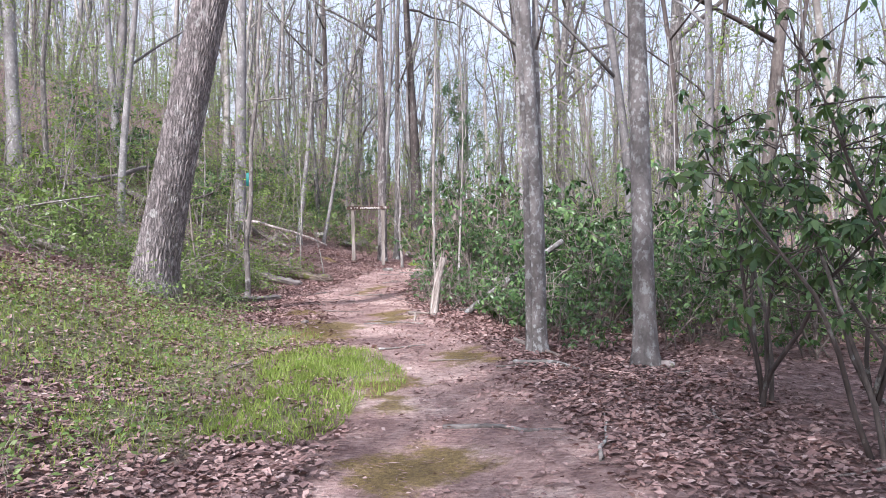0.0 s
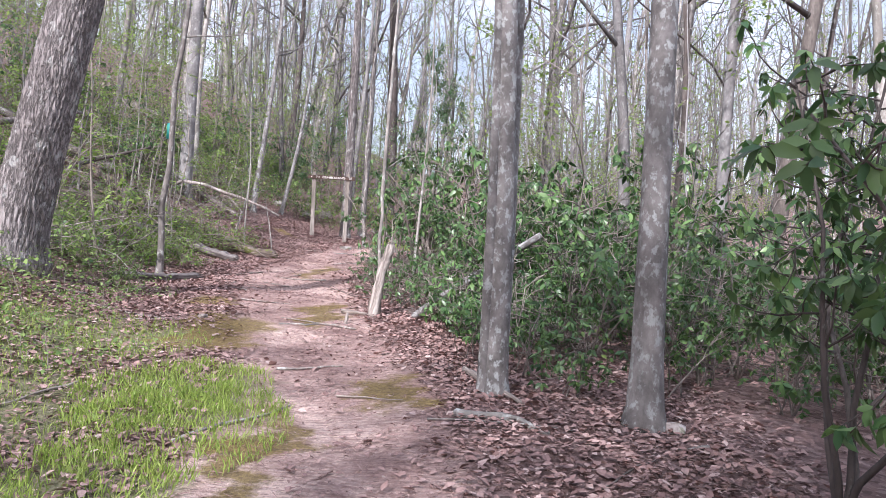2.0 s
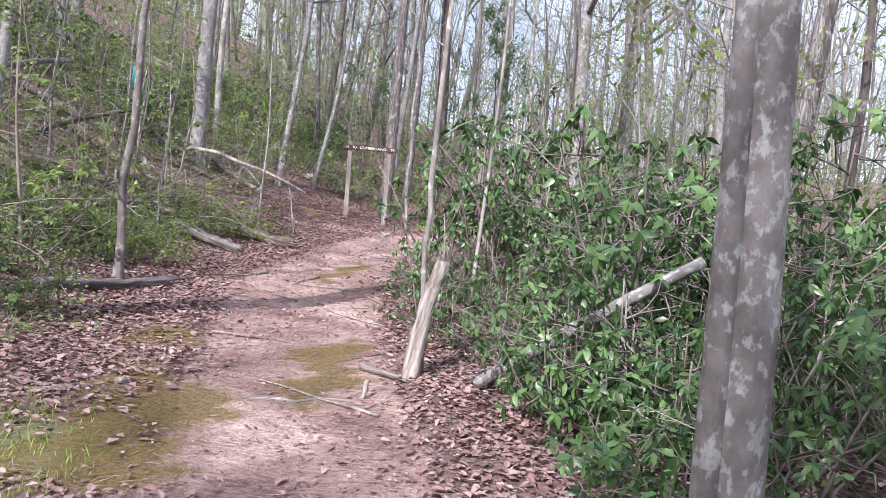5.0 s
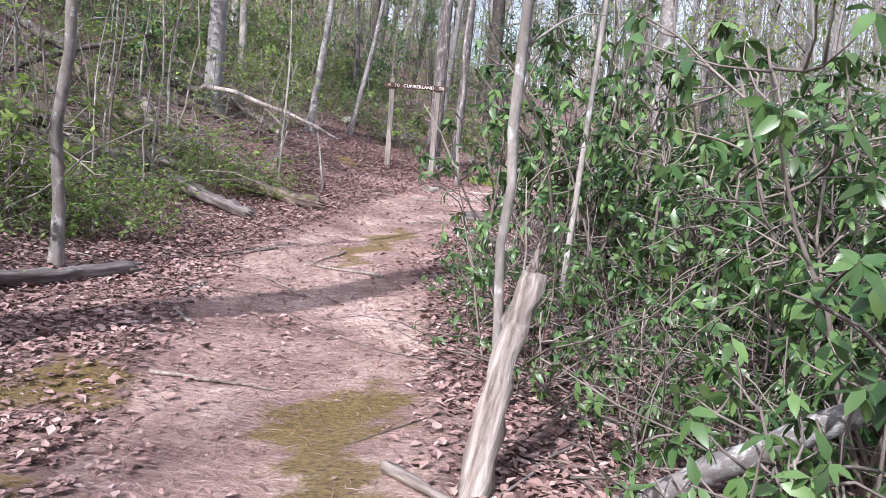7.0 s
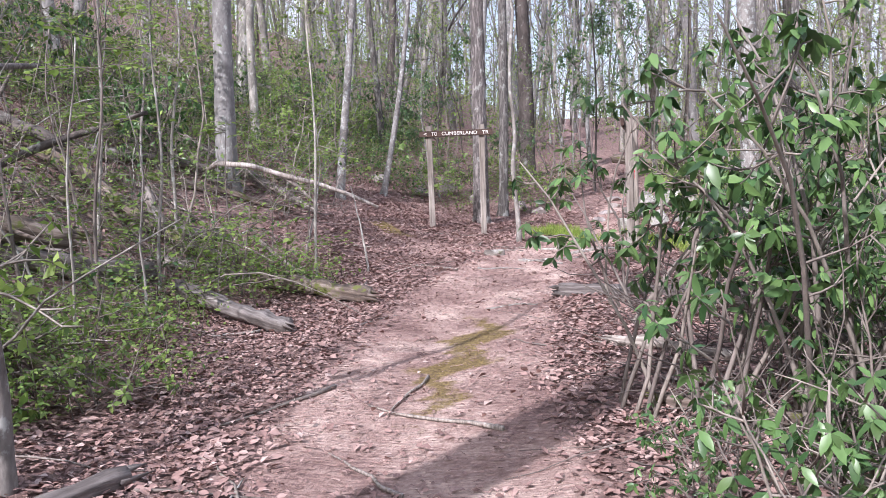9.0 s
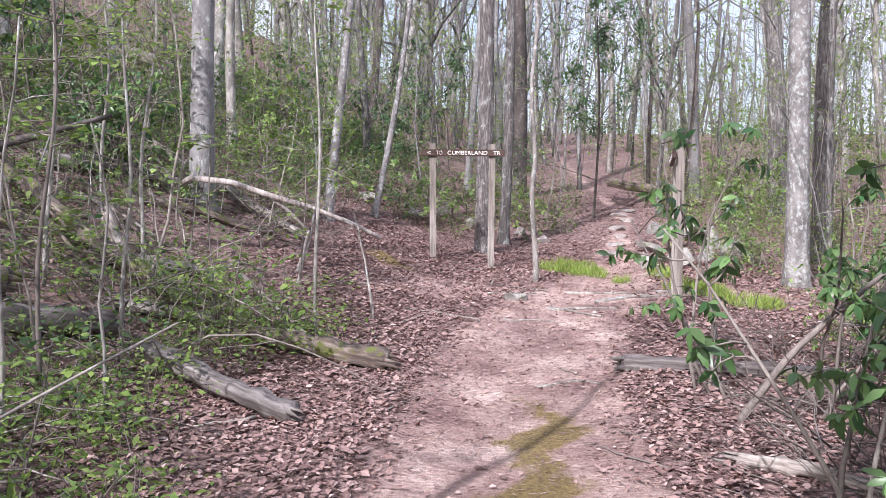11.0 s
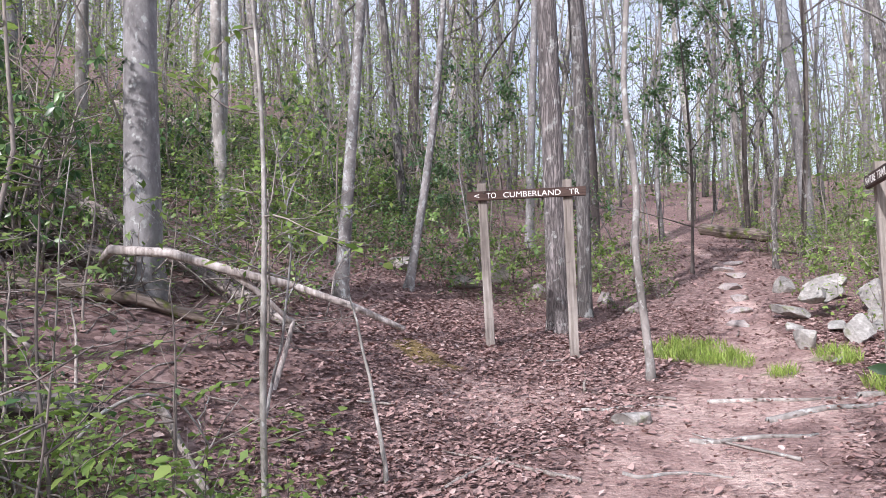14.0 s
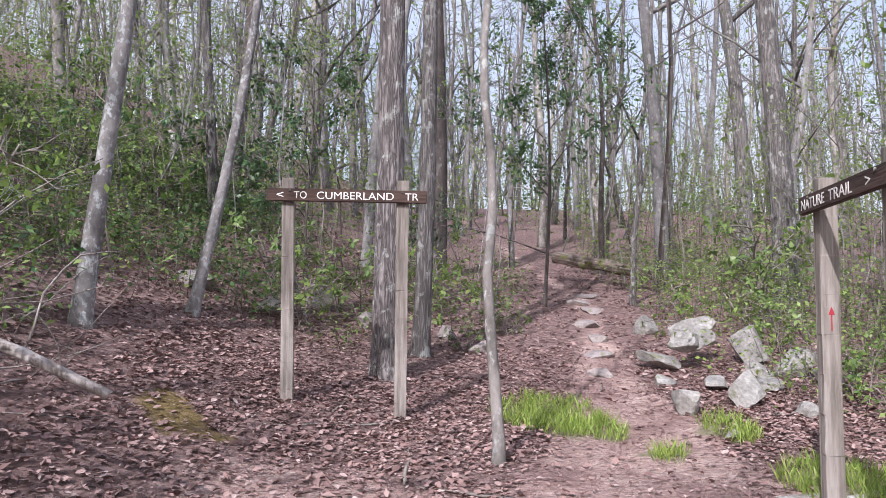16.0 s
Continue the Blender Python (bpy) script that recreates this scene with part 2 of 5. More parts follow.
def leaf_mat(name, a, b, gloss=.5, trans=.35, spread=.25):
    k = Nodes(name)
    r = k.n("NewGeometry").outputs["Random Per Island"]
    o = k.n("ObjectInfo").outputs["Random"]
    f = k.math("FRACT", k.math("ADD", r, o))
    col = k.mix(f, a, b)
    col = k.n("HueSaturation", {"Color": col, "Value": k.math("MULTIPLY_ADD", r, 2 * spread, 1 - spread)}).outputs[0]
    k.put("Base Color", col)
    k.put("Roughness", gloss)
    tr = k.n("BsdfTranslucent", {"Color": col})
    mx = k.n("MixShader", {0: trans, 1: k.b.outputs[0], 2: tr.outputs[0]})
    k.t.links.new(mx.outputs[0], k.out.inputs[0])
    return k.m


def litter_mat(name):
    k = Nodes(name)
    r = k.n("NewGeometry").outputs["Random Per Island"]
    col = k.ramp(r, [(0, (.19, .112, .10)), (.3, (.285, .175, .158)), (.65, (.38, .245, .22)), (.9, (.48, .335, .302)), (1, (.60, .465, .425))])
    p = k.place("Object")
    col = k.mix(k.math("MULTIPLY", k.noise(p, 60, 3), .35), col, (.12, .075, .06))
    k.put("Base Color", col)
    k.put("Roughness", .75)
    return k.m


def wood_mat(name, a, b, c, scale=14.0, along=2, moss=False):
    k = Nodes(name)
    s = [1.0, 1.0, 1.0]
    s[along] = .07
    p = k.place("Object", tuple(s))
    g, w = k.noise(p, scale * 3, 5, .6), k.noise(p, scale * .6, 2)
    col = k.ramp(k.math("MULTIPLY_ADD", g, .7, k.math("MULTIPLY", w, .3)), [(.35, a), (.5, b), (.66, c)])
    stain = k.noise(k.place("Object"), 5.0, 4)
    col = k.mix(k.math("MULTIPLY", k.ramp(stain, [(.5, (0, 0, 0)), (.7, (1, 1, 1))]), .45), col, a)
    if moss:
        col = k.mix(k.ramp(k.noise(k.place("Object"), 7.0, 4), [(.55, (0, 0, 0)), (.62, (1, 1, 1))]), col, (.12, .13, .035))
    k.put("Base Color", k.vary(col, .1, .005))
    k.put("Roughness", .88)
    k.bump(g, .9, .01)
    return k.m


def ground_mat():
    k = Nodes("forest_floor")
    p = k.place("Object")
    soil, moss, grass = (k.n("Attribute", attribute_name=a).outputs["Fac"] for a in ("soil", "moss", "grass"))
    leafy = k.n("TexVoronoi", {"Vector": p, "Scale": 22.0, "Randomness": 1.0})
    tone = k.n("SeparateColor", {0: leafy.outputs["Color"]}).outputs[0]
    lit = k.ramp(tone, [(0, (.14, .084, .075)), (.35, (.235, .145, .13)), (.7, (.32, .207, .187)), (1, (.43, .305, .28))])
    lit = k.mix(k.math("MULTIPLY", k.noise(p, 2.2, 5), .45), lit, (.15, .095, .08))
    n1, n2 = k.noise(p, 1.6, 6, .6), k.noise(p, 38, 5, .7)
    streak = k.noise(k.place("Object", (3.5, 15, 3.5)), 3.2, 7, .72)
    dirt = k.ramp(k.math("MULTIPLY_ADD", n1, .45, k.math("MULTIPLY_ADD", streak, .35, k.math("MULTIPLY", n2, .2))),
                  [(.40, (.20, .118, .107)), (.47, (.36, .235, .207)), (.53, (.50, .35, .308)), (.59, (.73, .56, .49))])
    sm = k.ramp(k.math("ADD", soil, k.math("MULTIPLY_ADD", k.noise(p, 5, 6, .7), 1.2, -.6)), [(.35, (0, 0, 0)), (.6, (1, 1, 1))])
    col = k.mix(sm, lit, dirt)
    gm = k.ramp(k.math("ADD", grass, k.math("MULTIPLY_ADD", k.noise(p, 6, 5), .8, -.4)), [(.3, (0, 0, 0)), (.7, (.6, .6, .6))])
    col = k.mix(gm, col, (.17, .21, .075))
    mm = k.ramp(k.math("ADD", moss, k.math("MULTIPLY_ADD", k.noise(p, 11, 7, .75), 1.8, -.9)), [(.28, (0, 0, 0)), (.72, (.9, .9, .9))])
    mcol = k.ramp(n2, [(.35, (.12, .08, .025)), (.6, (.27, .195, .055))])
    col = k.mix(mm, col, mcol)
    k.put("Base Color", col)
    k.put("Roughness", .95)
    hgt = k.math("ADD", k.math("MULTIPLY", tone, k.math("SUBTRACT", 1.0, sm)), k.math("MULTIPLY", n2, .7))
    k.bump(k.math("ADD", hgt, k.math("MULTIPLY", streak, .9)), 1.0, .03)
    return k.m


def rock_mat(name, a, b, c):
    k = Nodes(name)
    p = k.place("Object")
    n, f = k.noise(p, 3.5, 7, .65), k.noise(p, 34, 4)
    col = k.ramp(k.math("MULTIPLY_ADD", n, .7, k.math("MULTIPLY", f, .3)), [(.35, a), (.5, b), (.62, c)])
    col = k.mix(k.ramp(k.noise(p, 6, 4), [(.58, (0, 0, 0)), (.66, (.8, .8, .8))]), col, (.16, .17, .09))
    k.put("Base Color", k.vary(col, .12, .01))
    k.put("Roughness", .92)
    k.bump(k.math("ADD", n, k.math("MULTIPLY", f, .3)), .8, .03)
    return k.m


def paint(name, colour, rough=.6):
    k = Nodes(name)
    p = k.place("Object")
    col = k.mix(k.math("MULTIPLY", k.noise(p, 22, 5), .35), colour, tuple(c * .55 for c in colour))
    k.put("Base Color", col)
    k.put("Roughness", rough)
    return k.m


M_GROUND = ground_mat()
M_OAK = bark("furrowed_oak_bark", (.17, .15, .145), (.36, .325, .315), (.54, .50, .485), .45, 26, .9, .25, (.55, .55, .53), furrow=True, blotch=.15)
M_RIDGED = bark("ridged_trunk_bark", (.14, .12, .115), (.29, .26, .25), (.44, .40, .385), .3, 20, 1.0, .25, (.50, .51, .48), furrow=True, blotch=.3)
M_GREY = bark("smooth_grey_bark", (.135, .127, .124), (.24, .229, .225), (.345, .333, .327), .5, 22, .5, .35, (.42, .435, .41), spot=18.0)
M_BIRCH = bark("lichen_spotted_bark", (.10, .092, .087), (.215, .20, .192), (.335, .32, .308), .8, 16, .6, .7, (.42, .44, .43), spot=24.0, blotch=.5)
M_PALE = bark("pale_thin_bark", (.165, .15, .134), (.30, .276, .252), (.46, .43, .40), .5, 22, .4, .45, (.55, .56, .53), spot=16.0, blotch=.6)
M_DARK = bark("dark_bark", (.05, .042, .038), (.12, .10, .09), (.22, .19, .175), .25, 20, .8, .2, (.35, .36, .33))
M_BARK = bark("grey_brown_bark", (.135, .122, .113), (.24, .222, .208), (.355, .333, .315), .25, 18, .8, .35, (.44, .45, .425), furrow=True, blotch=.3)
M_TWIG = bark("twig_bark", (.12, .10, .09), (.24, .205, .18), (.38, .335, .30), .3, 30, .3)
M_SPRING = leaf_mat("young_spring_leaf", (.15, .25, .05), (.31, .41, .11), .5, .45, .35)
M_LAUREL = leaf_mat("glossy_evergreen_leaf", (.042, .105, .036), (.14, .235, .075), .36, .26, .45)
M_SHRUB = leaf_mat("shrub_leaf", (.11, .20, .05), (.29, .39, .12), .42, .38)
M_PINE = leaf_mat("dark_needle_leaf", (.055, .125, .05), (.125, .215, .085), .5, .2)
M_GRASS = leaf_mat("fresh_grass", (.20, .31, .05), (.42, .50, .13), .5, .4, .3)
M_LITTER = litter_mat("dry_fallen_leaf")
M_POST = wood_mat("weathered_post_wood", (.14, .12, .10), (.28, .245, .215), (.42, .385, .35), 12)
M_DEAD = wood_mat("bleached_dead_wood", (.10, .08, .068), (.29, .25, .222), (.50, .455, .415), 16)
M_ROT = wood_mat("rotting_log_wood", (.055, .042, .036), (.16, .122, .10), (.34, .285, .25), 10, moss=True)
M_BLEACH = wood_mat("bleached_bare_branch_wood", (.17, .14, .122), (.40, .352, .32), (.62, .57, .53), 12)
M_OLDLOG = wood_mat("grey_weathered_log_wood", (.06, .048, .046), (.16, .138, .13), (.34, .31, .295), 11)
M_BOARD = wood_mat("brown_stained_board", (.035, .02, .016), (.065, .038, .03), (.10, .062, .05), 14, 0)
M_WHITE = paint("white_letter_paint", (.82, .80, .76))
M_RED = paint("red_arrow_paint", (.42, .03, .045))
M_TEAL = paint("teal_blaze_paint", (.02, .22, .20))
M_ROCK = rock_mat("pale_grey_sandstone", (.15, .14, .125), (.30, .287, .266), (.47, .45, .42))
M_STEP = rock_mat("worn_step_stone", (.20, .17, .16), (.33, .29, .275), (.45, .41, .39))

# ---- ground ----
def spread_lines(lo, hi, step, far_lo, far_hi, grow=1.16):
    mid = list(np.arange(lo, hi + step / 2, step))
    out, s = [], step
    v = hi
    while v < far_hi:
        s *= grow
        v += s
        out.append(v)
    low, s, v = [], step, lo
    while v > far_lo:
        s *= grow
        v -= s
        low.append(v)
    return np.array(low[::-1] + mid + out)


def build_ground():
    xs = spread_lines(-6.5, 3.5, .085, -380, 380)
    ys = spread_lines(1.5, 27, .085, -380, 390)
    gx, gy = np.meshgrid(xs, ys)
    verts = np.stack([gx, gy, ground_z(gx, gy)], -1).reshape(-1, 3)
    nx, ny = len(xs), len(ys)
    i = (np.arange(ny - 1)[:, None] * nx + np.arange(nx - 1)[None]).ravel()
    me = mesh_of("ground", verts, np.stack([i, i + 1, i + nx + 1, i + nx], -1), M_GROUND)
    for key, val in (("soil", soil_mask(gx, gy)), ("moss", blobs(gx, gy, MOSS)), ("grass", blobs(gx, gy, GRASS))):
        me.attributes.new(key, "FLOAT", "POINT").data.foreach_set("value", val.ravel().astype(np.float32))
    tagged(new("ground", me), "reddish earth trail through leaf-covered forest floor", "ground", kind="structure")


build_ground()


def litter(name, n, x0, x1, y0, y1, bare, size, seed, label, fine=False):
    g = np.random.default_rng(seed)
    x, y = g.uniform(x0, x1, n), y0 + (y1 - y0) * g.random(n)
    keep = g.random(n) > soil_mask(x, y) * bare + blobs(x, y, GRASS) * .62 + blobs(x, y, MOSS) * .8
    x, y = x[keep], y[keep]
    n = len(x)
    a = g.uniform(0, 2 * np.pi, n)
    tilt = g.normal(0, .22, n)
    d = np.stack([np.cos(a), np.sin(a), np.sin(tilt)], -1)
    up = np.stack([g.normal(0, .28, n), g.normal(0, .28, n), np.ones(n)], -1)
    L = g.uniform(size * .6, size * 1.4, n)
    pts = np.stack([x, y, ground_z(x, y) + .010 + g.uniform(0, .016, n)], -1)
    s = Shape().add(*leaves(pts - d * L[:, None] / 2, d, up, L, L * g.uniform(.42, .78, n), .26, g.uniform(-.3, .35, n)[:, None] if fine else .15, fine))
    tagged(new(name, s.mesh(name, M_LITTER, False)), label, "leaf litter", kind="stuff")


litter("leaf_litter", 58000, -3.8, 2.2, 2.5, 24.0, .93, .045, 2, "curled dry oak leaves along the trail", True)
litter("leaf_litter", 85000, -4.5, 2.6, 2.0, 26.0, .87, .040, 3, "dry pinkish-brown fallen leaves along the trail")
litter("leaf_litter", 52000, -12, 7, 1.0, 34.0, .9, .065, 4, "dry brown fallen leaves over the forest slope")


def straw(name, n, x0, x1, y0, y1, seed, label):
    g = np.random.default_rng(seed)
    x, y = g.uniform(x0, x1, n), g.uniform(y0, y1, n)
    keep = np.abs(x - centre(y)) < 1.6
    x, y = x[keep], y[keep]
    n = len(x)
    a = g.normal(.2, .9, n)
    d = np.stack([np.cos(a), np.sin(a), g.normal(0, .08, n)], -1)
    L = g.uniform(.03, .11, n)
    p = np.stack([x, y, ground_z(x, y) + .006], -1)
    s = Shape().add(*leaves(p, d, np.stack([g.normal(0, .3, n), g.normal(0, .3, n), np.ones(n)], -1), L, .005, .5, .05, False))
    tagged(new(name, s.mesh(name, M_LITTER, False)), label, "leaf litter", kind="stuff")


straw("pine_straw", 26000, -3.8, 1.6, 2.2, 25, 12, "thin dry needles and stalks strewn over the trail")
litter("leaf_scraps", 26000, -3.2, 1.2, 2.0, 25.0, .1, .026, 8, "small leaf scraps and needles trodden into the trail")


def undergrowth(name, n, x0, x1, y0, y1, seed, mat, label, size=.05, tall=.45, keep_off=1.3):
    """Many small leafy sprigs."""
    g = np.random.default_rng(seed)
    x, y = g.uniform(x0, x1, n), g.uniform(y0, y1, n)
    d = x - centre(y)
    patch = np.sin(1.3 * x + 2 * np.sin(.7 * y)) * np.sin(1.1 * y + 1.5 * np.sin(.9 * x))
    ok = (np.abs(d) > keep_off + .3 * np.sin(2 * y)) & (g.random(n) < .6 + .5 * patch)
    ok &= ~((y > 18.5) & (y < 24.5) & (x > -4.2) & (x < .9))
    ok &= ~((y > 15) & (y < 20.5) & (x > -6) & (x < -2) & (g.random(n) < .25))
    x, y = x[ok], y[ok]
    m = 18
    h = tall * g.uniform(.3, 1.2, len(x))
    f = g.random((len(x), m)) ** .7
    lean = g.normal(0, .3 / max(1.0, tall), (len(x), 2))
    px = x[:, None] + lean[:, :1] * f * h[:, None] + g.normal(0, .09 + .05 * tall, (len(x), m))
    py = y[:, None] + lean[:, 1:] * f * h[:, None] + g.normal(0, .09 + .05 * tall, (len(x), m))
    pz = ground_z(x, y)[:, None] + .03 + f * h[:, None]
    p = np.stack([px, py, pz], -1).reshape(-1, 3)
    w = g.normal(0, 1, p.shape) * (1, 1, .35)
    u = g.normal(0, .4, p.shape) + (0, 0, 1)
    L = size * g.uniform(.5, 1.3, len(p))
    s = Shape().add(*leaves(p, w, u, L, L * .55, .2, .25, False))
    ob = tagged(new(name, s.mesh(name, mat)), label, "undergrowth", kind="stuff")
    st = Shape()
    for i in range(0, len(x), 2):
        b = np.array([x[i], y[i], gz(x[i], y[i]) - .02])
        tip = b + np.array([lean[i, 0] * h[i], lean[i, 1] * h[i], h[i] * 1.05])
        st.add(*tube([b, (b + tip) / 2 + g.normal(0, .02, 3), tip], (.004, .003, .0015), 3))
    tagged(new(name + "_stems", st.mesh("stems", M_TWIG)), "thin brown stems of the undergrowth", "undergrowth", kind="stuff")


undergrowth("undergrowth", 2600, -14, -1.2, 8.5, 36, 101, M_SHRUB, "mixed low green undergrowth on the wooded slope", .055, .5, 2.0)
undergrowth("undergrowth", 1500, -12, -1.8, 9.5, 30, 102, M_SPRING, "fresh yellow-green undergrowth on the wooded slope", .05, .7, 2.2)
undergrowth("undergrowth", 1700, -6.8, -1.3, 3.5, 11.5, 103, M_SHRUB, "sparse low weeds among grass and dead leaves", .038, .22, 1.45)
undergrowth("undergrowth", 900, 1.0, 9, 7.5, 34, 104, M_SHRUB, "green undergrowth below the thicket", .06, .7, 1.5)
undergrowth("undergrowth", 2600, -34, 22, 31, 75, 106, M_SHRUB, "dense green undergrowth of the far woods", .15, 1.7, 1.0)
undergrowth("undergrowth", 1500, -24, 14, 27, 60, 107, M_SPRING, "fresh leafy growth of the far woods", .11, 3.2, 1.5)
undergrowth("leaf_haze", 1500, -24, 14, 19, 52, 109, M_SPRING, "thin saplings with scattered young leaves", .085, 6.0, 3.4)
undergrowth("undergrowth", 1500, -11, -3.9, 21, 33, 110, M_SHRUB, "dark green leafy growth under the trees", .06, .5, 2.9)
undergrowth("leaf_haze", 800, 1.8, 15, 24, 50, 116, M_SPRING, "scattered young leaves of the woods beside the rising trail", .075, 4.5, 2.6)
undergrowth("undergrowth", 700, -11, -3.0, 12, 30, 111, M_LAUREL, "evergreen sprigs on the wooded slope", .07, .55, 2.2)
undergrowth("undergrowth", 600, -16, -4, 11, 30, 108, M_SPRING, "young leafy shoots on the wooded slope", .06, 1.8, 3.0)
undergrowth("undergrowth", 700, -9, -3.2, 23.5, 31, 112, M_LAUREL, "dark evergreen growth on the hillside", .07, .6, 2.4)
undergrowth("undergrowth", 850, -5.8, -2.9, 13.8, 18.6, 113, M_SPRING, "small fresh green leaves among the fallen logs", .05, .4, 1.75)
undergrowth("undergrowth", 750, -6.2, -2.9, 12.2, 19.5, 114, M_SHRUB, "low leafy sprigs among the fallen logs", .045, .25, 1.8)
undergrowth("undergrowth", 900, -2.4, 6, 25.5, 34, 115, M_SHRUB, "green growth beside the rising trail", .06, .7, .9)
undergrowth("undergrowth", 1100, .9, 5, 23, 36, 105, M_SPRING, "fresh green undergrowth above the rocks", .055, .9, 1.0)


def grass_patch(name, spots, n, height, seed, label, mat):
    g = np.random.default_rng(seed)
    area = np.array([rx * ry for _, _, rx, ry in spots])
    pick = g.choice(len(spots), n, p=area / area.sum())
    sp = np.array(spots)[pick]
    r, a = np.sqrt(g.random(n)) * 1.25, g.uniform(0, 2 * np.pi, n)
    x, y = sp[:, 0] + sp[:, 2] * r * np.cos(a), sp[:, 1] + sp[:, 3] * r * np.sin(a)
    clump = np.sin(9 * x + 3 * np.sin(5 * y)) * np.sin(8 * y + 2 * np.sin(7 * x))
    keep = g.random(n) < .55 + .5 * clump
    x, y = x[keep], y[keep]
    n = len(x)
    d = np.stack([g.normal(0, .35, n), g.normal(0, .35, n), np.ones(n)], -1)
    up = np.stack([g.normal(0, 1, n), g.normal(0, 1, n), np.zeros(n)], -1)
    L = height * g.uniform(.4, 1.2, n)
    s = Shape().add(*leaves(np.stack([x, y, ground_z(x, y) - .005], -1), d, up, L, np.maximum(.006, L * .07), .2, .35, False))
    tagged(new(name, s.mesh(name, mat)), label, "grass", kind="stuff")


grass_patch("grass", GRASS[:2] + [(-.75, 7.0, .45, .7)], 15000, .075, 5, "bright fresh green grass beside the earth trail", M_GRASS)
grass_patch("grass", GRASS[2:7] + [(-3.4, 8.4, 1.0, 1.2), (-2.3, 5.4, .8, 1.0), (-4.2, 6.6, 1.0, 1.3)], 26000, .065, 6, "thin green grass among dead leaves", M_GRASS)
grass_patch("grass", GRASS[7:], 8000, .12, 7, "bright green grass tufts by the trail junction", M_GRASS)


# ---- trees ----
def limb(start, way, length, radius, g, twigs=5, k=6, lift=.06, leaf_n=0, leaf_size=.05, sides=5, bend=.16):
    """A limb with its twigs, and the places and ways of its leaves."""
    s = Shape()
    line = curve_line(start, way, length, bend, k, g, lift)
    s.add(*tube(line, np.linspace(radius, radius * .28, k), sides))
    spots, ways = [], []
    for t in range(twigs):
        f = g.uniform(.25, 1.0)
        at = line[min(int(f * (k - 1)), k - 2)]
        at = at + (line[min(int(f * (k - 1)) + 1, k - 1)] - at) * ((f * (k - 1)) % 1)
        dirn = unit(line[-1] - line[0]) + g.normal(0, .75, 3)
        tl = length * g.uniform(.22, .5)
        tw = curve_line(at, dirn, tl, .22, 5, g, .05)
        s.add(*tube(tw, np.linspace(max(radius * .32, .004), .002, 5), 3))
        for u in range(2):
            q = tw[g.integers(1, 4)]
            t2 = curve_line(q, unit(tw[-1] - tw[0]) + g.normal(0, .8, 3), tl * .5, .25, 4, g, .04)
            s.add(*tube(t2, np.linspace(max(radius * .18, .003), .0015, 4), 3))
            m = leaf_n // max(1, twigs * 3)
            for tt in (t2, tw)[: 2 if u == 0 else 1]:
                for _ in range(m):
                    spots.append(tt[g.integers(1, len(tt))] + g.normal(0, .03, 3))
                    ways.append(g.normal(0, 1, 3) + np.array([0, 0, -.15]))
    return s, spots, ways


def add_tree(name, x, y, h, d, lean, bark_mat, g, label, category="tree", group="", limbs=5, first=.35, leaf_n=200, leaf_size=.05,
             leaf_m=None, sides=9, wander=.012, flare=.35, limb_len=.4, z=None, k=14, twigs=5, wave=0.0, fork=False, detail=None):
    t = root(name, x, y, gz(x, y) if z is None else z, label, category, group)
    zz = np.concatenate([[-.25, 0, .12], np.linspace(.4, h, k - 3)])
    ph = g.uniform(0, 6, 4)
    off = wander * h * (np.sin(zz / h * 5 + ph[0]) - np.sin(ph[0])), wander * h * (np.sin(zz / h * 6 + ph[1]) - np.sin(ph[1]))
    off = off[0] + wave * (np.sin(zz * 4.1 + 1) + .6 * np.sin(zz * 9 + 2)) * np.clip(zz * 2, 0, 1), off[1] + wave * np.sin(zz * 5.3) * np.clip(zz * 2, 0, 1)
    line = np.stack([lean[0] * zz + off[0], lean[1] * zz + off[1], zz], -1)
    rad = d / 2 * (1 - np.clip(zz, 0, h) / h * .88) ** .8 * (1 + flare * np.exp(-np.clip(zz, 0, 9) / .14))
    trunk_seed = int(g.integers(9999))
    part("trunk", detail(line, rad) if detail else Shape().add(*tube(line, rad, sides, .035, seed=trunk_seed)), bark_mat, t)
    spots, ways = [], []
    for i in range(limbs):
        f = first + (0.96 - first) * (i + g.uniform(.1, .9)) / limbs
        j = np.interp(f * h, zz, np.arange(len(zz)))
        at = line[int(j)] + (line[min(int(j) + 1, len(zz) - 1)] - line[int(j)]) * (j % 1)
        a = g.uniform(0, 2 * np.pi)
        el = g.uniform(.35, 1.0)
        r = np.interp(f * h, zz, rad)
        thick = max(r * .5, .008)
        if fork and i == 0:
            el, thick = 2.6, r * .78
        s, p, w = limb(at, (np.cos(a), np.sin(a), el), limb_len * (h - f * h) * (1.5 if fork and i == 0 else 1) + .5 + .06 * h, thick, g, twigs, leaf_n=leaf_n // limbs, bend=.2 if fork else .13)
        part("limb", s, bark_mat, t)
        spots += p
        ways += w
    if leaf_n and spots:
        spots, ways = np.array(spots), np.array(ways)
        n = len(spots)
        L = leaf_size * g.uniform(.6, 1.3, n)
        up = g.normal(0, .5, (n, 3)) + np.array([0, 0, 1.0])
        part("crown", Shape().add(*leaves(spots, ways, up, L, L * .55, .2, .25, False)), leaf_m or M_SPRING, t, "fresh green spring leaves")
    return t


